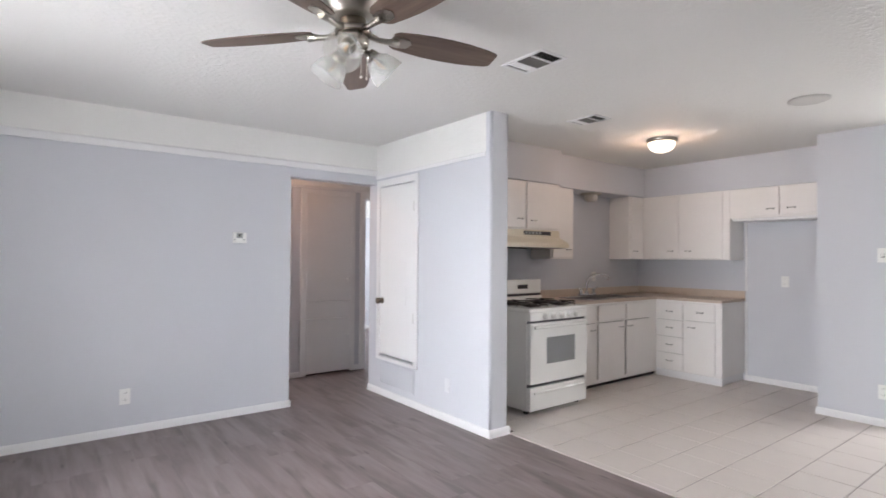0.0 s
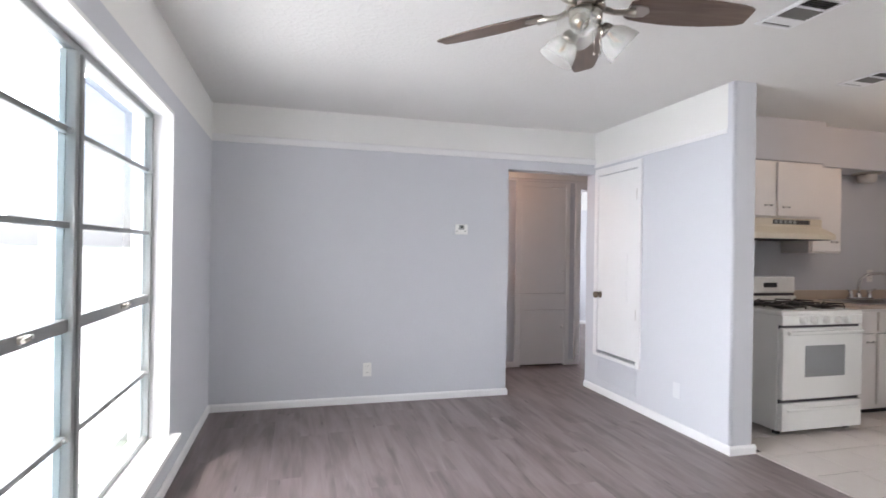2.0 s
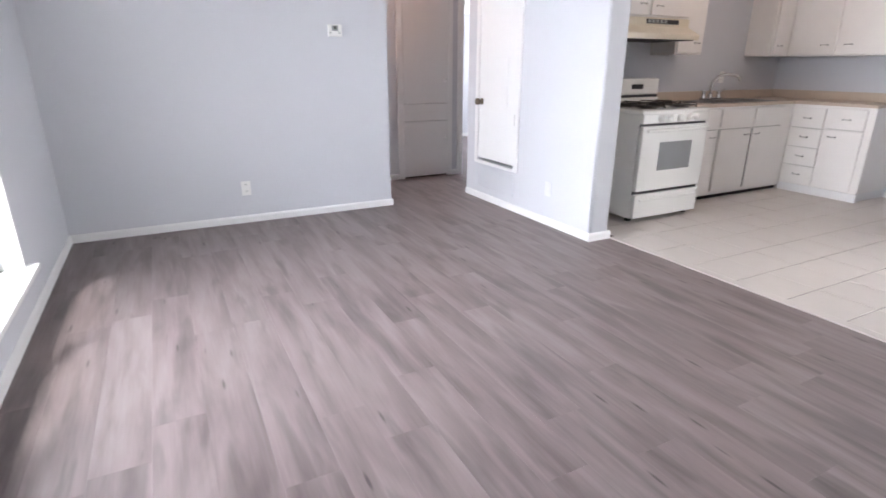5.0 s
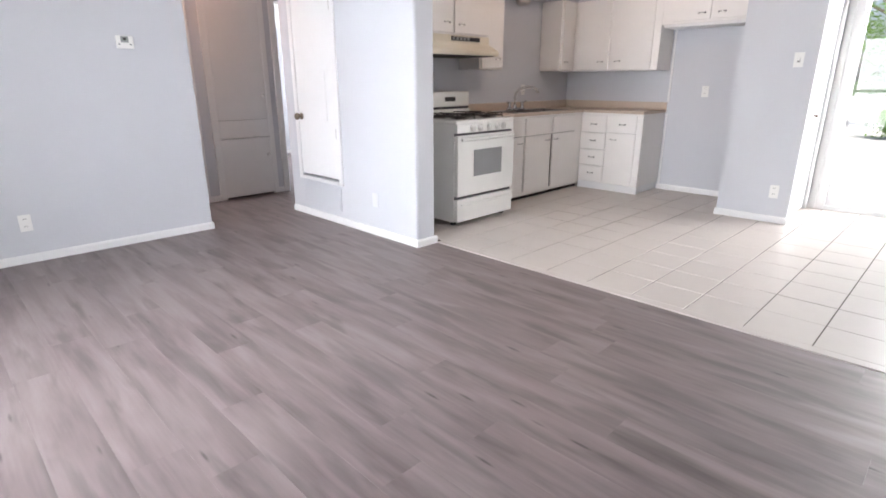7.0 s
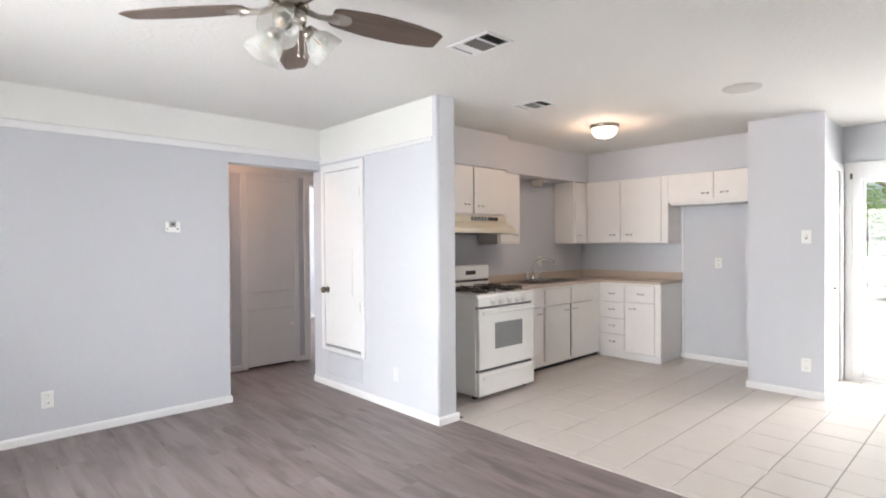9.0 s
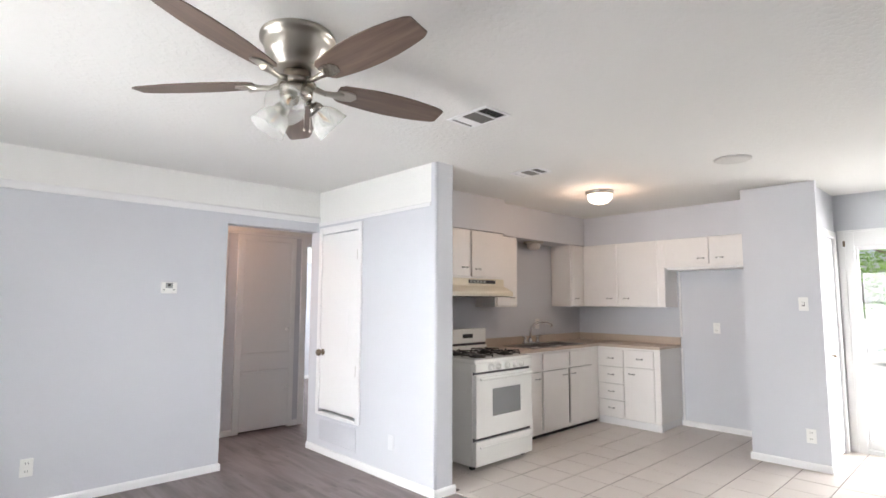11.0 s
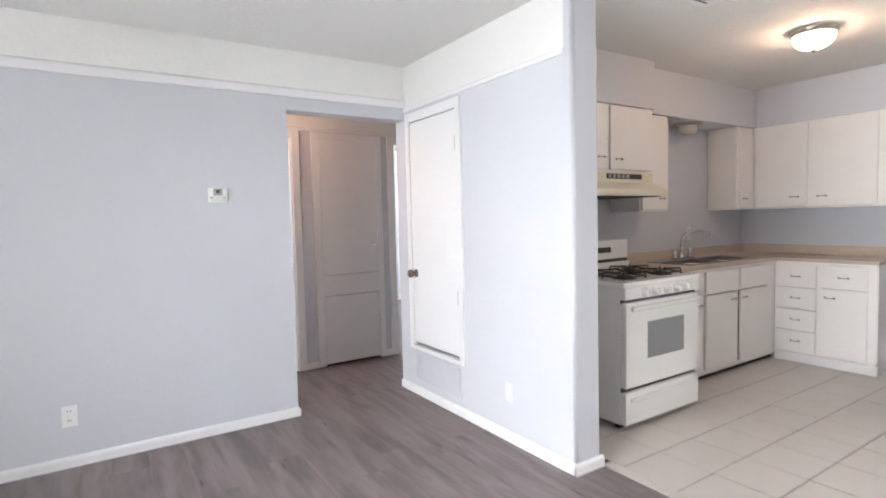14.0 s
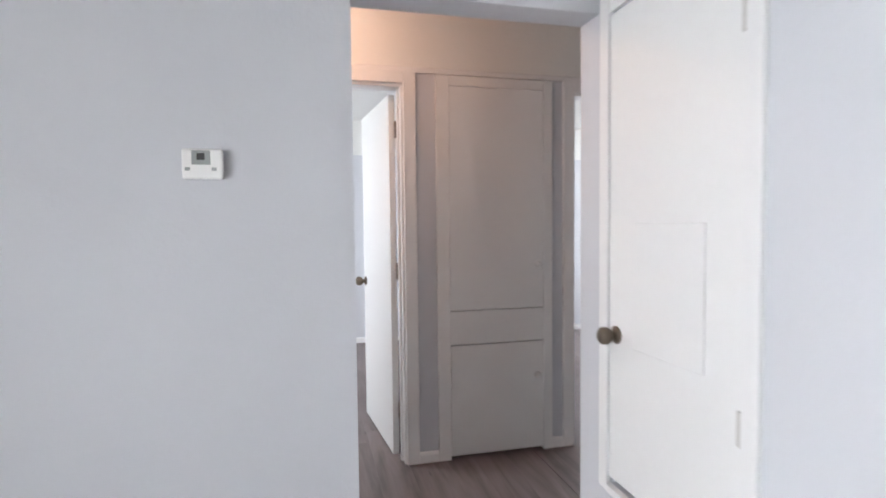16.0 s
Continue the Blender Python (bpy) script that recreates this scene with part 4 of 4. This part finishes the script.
ceiling_vent(2.80, 3.01, 2.14, 2.45, "white ceiling air vent with dark louvres")
ceiling_vent(4.07, 4.27, 2.75, 3.03, "white kitchen ceiling air vent with dark louvres")
plate = thing("ceiling_cover_plate", (4.90, 1.61, H), "round white cover plate on the ceiling", "cover plate")
bm = bmesh.new()
r = add_lathe(bm, (4.90, 1.61, H), [(0.125, -0.0005), (0.125, -0.008), (0.11, -0.014), (0.0, -0.016)], 40)
# the disc's grey carries the shade on it
mesh_of("disc", bm, COVER, plate)

lamp = thing("ceiling_lamp", (5.26, 2.90, H), "flush ceiling lamp with lit opal glass and a nickel rim", "ceiling lamp")
bm = bmesh.new()
add_lathe(bm, (5.26, 2.90, H), [(0.132, -0.0005), (0.132, -0.018), (0.126, -0.03), (0.12, -0.034), (0.06, -0.034), (0.0, -0.034)], 40)
mesh_of("rim", bm, NICKEL, lamp)
bm = bmesh.new()
add_lathe(bm, (5.26, 2.90, H), [(0.117, -0.030), (0.116, -0.052), (0.106, -0.080), (0.084, -0.103), (0.050, -0.119), (0.012, -0.125), (0.0, -0.125)], 40)
glassy = mesh_of("bowl", bm, DIFFUSER, lamp)
glassy.visible_shadow = False
bm = bmesh.new()
add_lathe(bm, (5.26, 2.90, H - 0.125), [(0.012, 0.0), (0.012, -0.008), (0.006, -0.016), (0.0, -0.018)], 16)
mesh_of("finial", bm, NICKEL, lamp)

slight = thing("sink_ceiling_lamp", (5.80, 4.09, 2.09), "unlit round glass lamp under the soffit above the sink", "ceiling lamp")
bm = bmesh.new()
add_lathe(bm, (5.80, 4.09, 2.09), [(0.12, -0.0005), (0.12, -0.012), (0.10, -0.02), (0.06, -0.022)], 32)
mesh_of("rim", bm, NICKEL, slight)
bm = bmesh.new()
add_lathe(bm, (5.80, 4.09, 2.09), [(0.075, -0.02), (0.078, -0.05), (0.07, -0.08), (0.04, -0.095), (0.0, -0.1)], 32)
mesh_of("jar", bm, COVER, slight)

# ---- ceiling fan ----
FC = (1.715, 2.165)
fan = thing("ceiling_fan", (*FC, H), "brushed nickel ceiling fan with five walnut blades and three glass lights", "ceiling fan")
bm = bmesh.new()
add_lathe(bm, (*FC, H), [(0.0, -0.0005), (0.142, -0.0005), (0.147, -0.010), (0.147, -0.026), (0.141, -0.030), (0.138, -0.036), (0.133, -0.040), (0.130, -0.056),
                          (0.120, -0.088), (0.104, -0.116), (0.088, -0.132), (0.089, -0.137), (0.084, -0.142), (0.076, -0.146), (0.050, -0.152), (0.0, -0.152)], 48)
mesh_of("motor_housing", bm, NICKEL, fan)
bm = bmesh.new()
add_lathe(bm, (*FC, H), [(0.0, -0.148), (0.054, -0.148), (0.050, -0.170), (0.052, -0.194), (0.066, -0.198), (0.068, -0.210), (0.056, -0.214)], 40)
mesh_of("hub", bm, BRONZE, fan)
bm = bmesh.new()
add_lathe(bm, (*FC, H), [(0.052, -0.209), (0.062, -0.213), (0.063, -0.235), (0.062, -0.255), (0.050, -0.27), (0.02, -0.276), (0.0, -0.277)], 40)
mesh_of("switch_housing", bm, NICKEL, fan)
bm = bmesh.new()
add_lathe(bm, (*FC, H), [(0.060, -0.192), (0.072, -0.193), (0.075, -0.200), (0.072, -0.208), (0.060, -0.210)], 40)
mesh_of("flywheel_ring", bm, NICKEL, fan)
ZB = H - 0.197
for k in range(5):
    ang = radians(-83.5 + 72 * k)
    ca, sa = math.cos(ang), math.sin(ang)

    def place_on(u, v, z):
        return (FC[0] + u * ca - v * sa, FC[1] + u * sa + v * ca, z)
    # blade outline: length u, half width
    out = [(0.165, 0.040), (0.185, 0.053), (0.25, 0.063), (0.33, 0.071), (0.41, 0.073), (0.50, 0.069), (0.58, 0.059), (0.630, 0.050), (0.652, 0.038)]
    pitch = -math.tan(radians(12))
    bm = bmesh.new()
    ring = [(u, w) for u, w in out] + [(u, -w) for u, w in reversed(out)]
    tops = [bm.verts.new(place_on(u, w, ZB + w * pitch + 0.003)) for u, w in ring]
    lows = [bm.verts.new(place_on(u, w, ZB + w * pitch - 0.003)) for u, w in ring]
    bm.faces.new(tops), bm.faces.new(lows)
    for i in range(len(ring)):
        j = (i + 1) % len(ring)
        bm.faces.new((tops[i], tops[j], lows[j], lows[i]))
    bl = mesh_of("blade", bm, BLADE, fan)
    # turn the mesh into the blade's own axes, so that the grain runs along it
    m = Matrix.Rotation(ang - math.pi / 2, 4, 'Z')
    bl.data.transform(m.inverted())
    bl.matrix_basis = m
    bm = bmesh.new()
    add_tube(bm, [place_on(0.062, 0, ZB - 0.002), place_on(0.11, 0, ZB - 0.014), place_on(0.15, 0, ZB - 0.012), place_on(0.19, 0, ZB - 0.008)], [0.014, 0.011, 0.012, 0.02], 10)
    tongue = [(0.165, 0.028), (0.20, 0.032), (0.235, 0.026), (0.25, 0.0), (0.235, -0.026), (0.20, -0.032), (0.165, -0.028)]
    ta = [bm.verts.new(place_on(u, w, ZB + w * pitch - 0.0035)) for u, w in tongue]
    tb = [bm.verts.new(place_on(u, w, ZB + w * pitch - 0.0085)) for u, w in tongue]
    bm.faces.new(ta), bm.faces.new(tb)
    for i in range(len(tongue)):
        j = (i + 1) % len(tongue)
        bm.faces.new((ta[i], ta[j], tb[j], tb[i]))
    mesh_of("blade_bracket", bm, NICKEL, fan)
for k in range(3):
    ang = radians(-132 + 120 * k)
    out_dir = Vector((math.cos(ang), math.sin(ang), 0))
    axis = (out_dir * 0.76 + Vector((0, 0, -0.65))).normalized()
    root = Vector((*FC, H - 0.262)) + out_dir * 0.03
    turn = Vector((0, 0, 1)).rotation_difference(axis).to_matrix()
    bm = bmesh.new()
    add_tube(bm, [root, root + out_dir * 0.018 + Vector((0, 0, -0.004)), root + out_dir * 0.028 + axis * 0.02], 0.010, 10)
    neck = root + out_dir * 0.022 + axis * 0.012
    add_lathe(bm, neck, [(0.0, 0.0), (0.022, 0.0), (0.030, 0.018), (0.032, 0.034), (0.0, 0.034)], 20, 0, turn)
    mesh_of("lamp_arm", bm, NICKEL, fan)
    bm = bmesh.new()
    prof = [(0.028, 0.028), (0.038, 0.038), (0.054, 0.056), (0.064, 0.080), (0.069, 0.104), (0.074, 0.122)]
    inner = [(r - 0.002, h) for r, h in reversed(prof)]
    add_lathe(bm, neck, prof + inner, 28, 0, turn)
    bell = mesh_of("glass_shade", bm, BELL_GLASS, fan)
    bell.visible_shadow = False
    bm = bmesh.new()
    add_lathe(bm, neck, [(0.0, 0.034), (0.012, 0.036), (0.013, 0.05), (0.024, 0.07), (0.027, 0.085), (0.022, 0.1), (0.0, 0.108)], 18, 0, turn)
    clear_bulb = mesh_of("bulb", bm, BULB_GLASS, fan)
    clear_bulb.visible_shadow = False
    bm = bmesh.new()
    add_tube(bm, [neck + axis * 0.036, neck + axis * 0.066], 0.005, 8)
    for q in (-0.008, 0.0, 0.008):
        add_tube(bm, [neck + axis * 0.06 + out_dir * q, neck + axis * 0.088 + out_dir * q * 1.3], 0.0022, 6)
    mesh_of("filament", bm, FILAMENT, fan)
bm = bmesh.new()
for dx in (0.02, 0.045):
    add_tube(bm, [(FC[0] + dx, FC[1] - 0.03, H - 0.26), (FC[0] + dx, FC[1] - 0.03, H - 0.37)], 0.0018, 6)
    add_lathe(bm, (FC[0] + dx, FC[1] - 0.03, H - 0.385), [(0.0, -0.008), (0.005, -0.004), (0.005, 0.01), (0.0, 0.016)], 10)
mesh_of("pull_chain", bm, NICKEL, fan)
# the old fan hangs about two degrees out of level
fan.rotation_mode = 'QUATERNION'
fan.rotation_quaternion = Matrix.Rotation(radians(2.0), 3, Vector((-0.891, 0.454, 0))).to_quaternion()

# ---- outdoors ----
bm = bmesh.new()
vs = [bm.verts.new(p) for p in ((-900, -900, -0.16), (900, -900, -0.16), (900, 900, -0.16), (-900, 900, -0.16))]
bm.faces.new(vs)
tagged(mesh_of("ground", bm, GRASS), "grass ground around the house", "ground", "", "structure")
structure("pavement", [((XP + 0.15, -40.0, -0.155), (60.0, 40.0, -0.06))], CONCRETE, "pale concrete patio slab", "pavement", 0.01)


def tree(place, height, crown, count, seed):
    rnd = random.Random(seed)
    ob = thing("tree", place, "leafy green garden tree beyond the patio", "tree", "garden trees")
    x, y, z = place
    bm = bmesh.new()
    add_tube(bm, [(x, y, z - 0.05), (x + 0.06, y, z + height * 0.25), (x - 0.04, y + 0.08, z + height * 0.55), (x, y, z + height * 0.8)], [0.16, 0.12, 0.09, 0.04], 9)
    for k in range(7):
        a = rnd.uniform(0, 6.28)
        zz = z + height * rnd.uniform(0.3, 0.65)
        add_tube(bm, [(x, y, zz), (x + crown * 0.35 * math.cos(a), y + crown * 0.35 * math.sin(a), zz + 0.5),
                      (x + crown * 0.75 * math.cos(a), y + crown * 0.75 * math.sin(a), zz + 0.9 + rnd.random() * 0.5)], [0.06, 0.04, 0.012], 6)
    mesh_of("trunk", bm, BARK, ob)
    bm = bmesh.new()
    clumps = [(rnd.gauss(0, crown * 0.45), rnd.gauss(0, crown * 0.45), height * (0.62 + rnd.gauss(0, 0.17))) for _ in range(46)]
    for _ in range(count):
        cx, cy, cz = rnd.choice(clumps)
        c = Vector((x + cx + rnd.gauss(0, 0.24), y + cy + rnd.gauss(0, 0.24), z + max(0.5, cz + rnd.gauss(0, 0.22))))
        d = Vector((rnd.gauss(0, 1), rnd.gauss(0, 1), rnd.gauss(0, 0.5))).normalized()
        u = d.orthogonal().normalized()
        s = rnd.uniform(0.05, 0.10)
        bm.faces.new([bm.verts.new(c + p) for p in (-d * s, u * s * 0.45, d * s, -u * s * 0.45)])
    mesh_of("crown", bm, LEAF, ob)
    return ob


def shrub(place, height, seed):
    rnd = random.Random(seed)
    ob = thing("shrub", place, "low bushy green shrub at the edge of the patio", "shrub", "patio shrubs")
    p0 = Vector(place)
    bm = bmesh.new()
    tips = []
    for k in range(14):
        a, lean = rnd.uniform(0, 6.28), rnd.uniform(0.15, 0.75)
        tip = p0 + Vector((math.cos(a) * lean, math.sin(a) * lean, height * rnd.uniform(0.3, 0.92)))
        mid = p0.lerp(tip, 0.5) + Vector((0, 0, 0.06))
        add_tube(bm, [p0 + Vector((0, 0, -0.03)), mid, tip], [0.02, 0.014, 0.005], 5)
        tips += [tip, tip, mid]
    mesh_of("stem", bm, BARK, ob)
    bm = bmesh.new()
    for _ in range(2600):
        c = rnd.choice(tips) + Vector((rnd.gauss(0, 0.15), rnd.gauss(0, 0.15), rnd.gauss(0, 0.12)))
        c.z = max(c.z, p0.z + 0.03)
        d = Vector((rnd.gauss(0, 1), rnd.gauss(0, 1), rnd.gauss(0, 0.6))).normalized()
        u = d.orthogonal().normalized()
        w = rnd.uniform(0.03, 0.06)
        bm.faces.new([bm.verts.new(c + q) for q in (-d * w, u * w * 0.45, d * w, -u * w * 0.45)])
    mesh_of("foliage", bm, LEAF, ob)
    return ob


tree((20.8, 2.4, -0.06), 5.6, 2.4, 5200, 3)
tree((21.4, -2.4, -0.06), 6.0, 2.6, 5200, 8)
tree((22.6, 6.4, -0.06), 5.8, 2.5, 4200, 12)
for x, y, h, seed in ((16.6, 1.55, 0.95, 21), (16.9, 0.4, 1.0, 22), (16.7, -0.8, 0.9, 23), (16.8, -2.2, 1.0, 24)):
    shrub((x, y, -0.06), h, seed)
# added pale sheet that keeps the ground beyond the window white
structure("pale_ground_sheet", [((-400.0, -300.0, -0.155), (-0.6, 300.0, -0.08))], CONCRETE, "added pale ground sheet whitening the view from the window", "pavement", 0.01)

# ---- floors, piece by piece ----
floor_w = structure("floor", [((-0.2, YS - 0.15, -0.06), (3.60, YN + 0.135, -0.012)), ((-0.2, YN + 0.135, -0.06), (6.9, YF + 0.12, -0.012))],
                    SUBFLOOR, "grey-brown vinyl plank floor running away from the front", "floor")
floor_t = structure("floor_tiled", [((3.60, YS - 0.15, -0.06), (XP + 0.15, YK + 0.12, -0.003))], GROUT, "beige ceramic tile kitchen floor with brown grout", "floor")
structure("threshold", [((3.592, YS, -0.01), (3.655, 3.172, 0.004))], TILE, "pale strip between the vinyl and the tiles", "trim", 0.003)


def piece(name, sx, sy, thick, bev, mat):
    bm = bmesh.new()
    add_box(bm, (-sx / 2, -sy / 2, -thick), (sx / 2, sy / 2, 0), 0, bev, 1)
    bmesh.ops.recalc_face_normals(bm, faces=bm.faces[:])
    me = bpy.data.meshes.new(name)
    bm.to_mesh(me)
    bm.free()
    me.materials.append(mat)
    return me


PW, PL = 0.18, 1.22
plank_mesh = piece("plank", PW - 0.0003, PL - 0.0003, 0.010, 0.0002, PLANK)
rnd = random.Random(5)
stuff = bmesh.new()
for c in range(38):
    near = c < 21
    x = 3.584 - PW * (c + 0.5) if near else 3.588 + PW * (c - 21 + 0.5)
    start = YS - 0.1 if near else YK + 0.14
    y = start - rnd.random() * (PL - 0.25)
    while y < YF:
        y0, y1 = max(y, start), min(y + PL, YF + 0.05)
        if near and y1 < 6.9:
            whole = y1 - y0 > PL - 0.001
            ob = new("plank", plank_mesh if whole else piece("plank", PW - 0.0003, y1 - y0 - 0.0003, 0.010, 0.0002, PLANK))
            ob.parent = floor_w
            ob.location = (x, (y0 + y1) / 2, 0)
        else:
            add_box(stuff, (x - PW / 2 + 0.0002, y0 + 0.0002, -0.01), (x + PW / 2 - 0.0002, y1 - 0.0002, 0), 0)
        y += PL
tagged(mesh_of("bedroom_plank", stuff, PLANK, floor_w), "grey-brown vinyl planks of the bedrooms", "", "", "stuff")

TP = 0.305
tile_mesh = piece("tile", TP - 0.0066, TP - 0.0066, 0.012, 0.0008, TILE)
rnd = random.Random(9)
for i in range(12):
    for j in range(-7, 12):
        x, y = 3.66 + TP * (i + 0.5), 0.655 + TP * (j + 0.5)
        if y > YK or y < YS - 0.1:
            continue
        ob = new("tile", tile_mesh)
        ob.parent = floor_t
        ob.location = (x, y, rnd.uniform(-0.0006, 0.0006))
        ob.rotation_euler = (rnd.uniform(-0.002, 0.002), rnd.uniform(-0.002, 0.002), rnd.choice((0, 1, 2, 3)) * math.pi / 2)
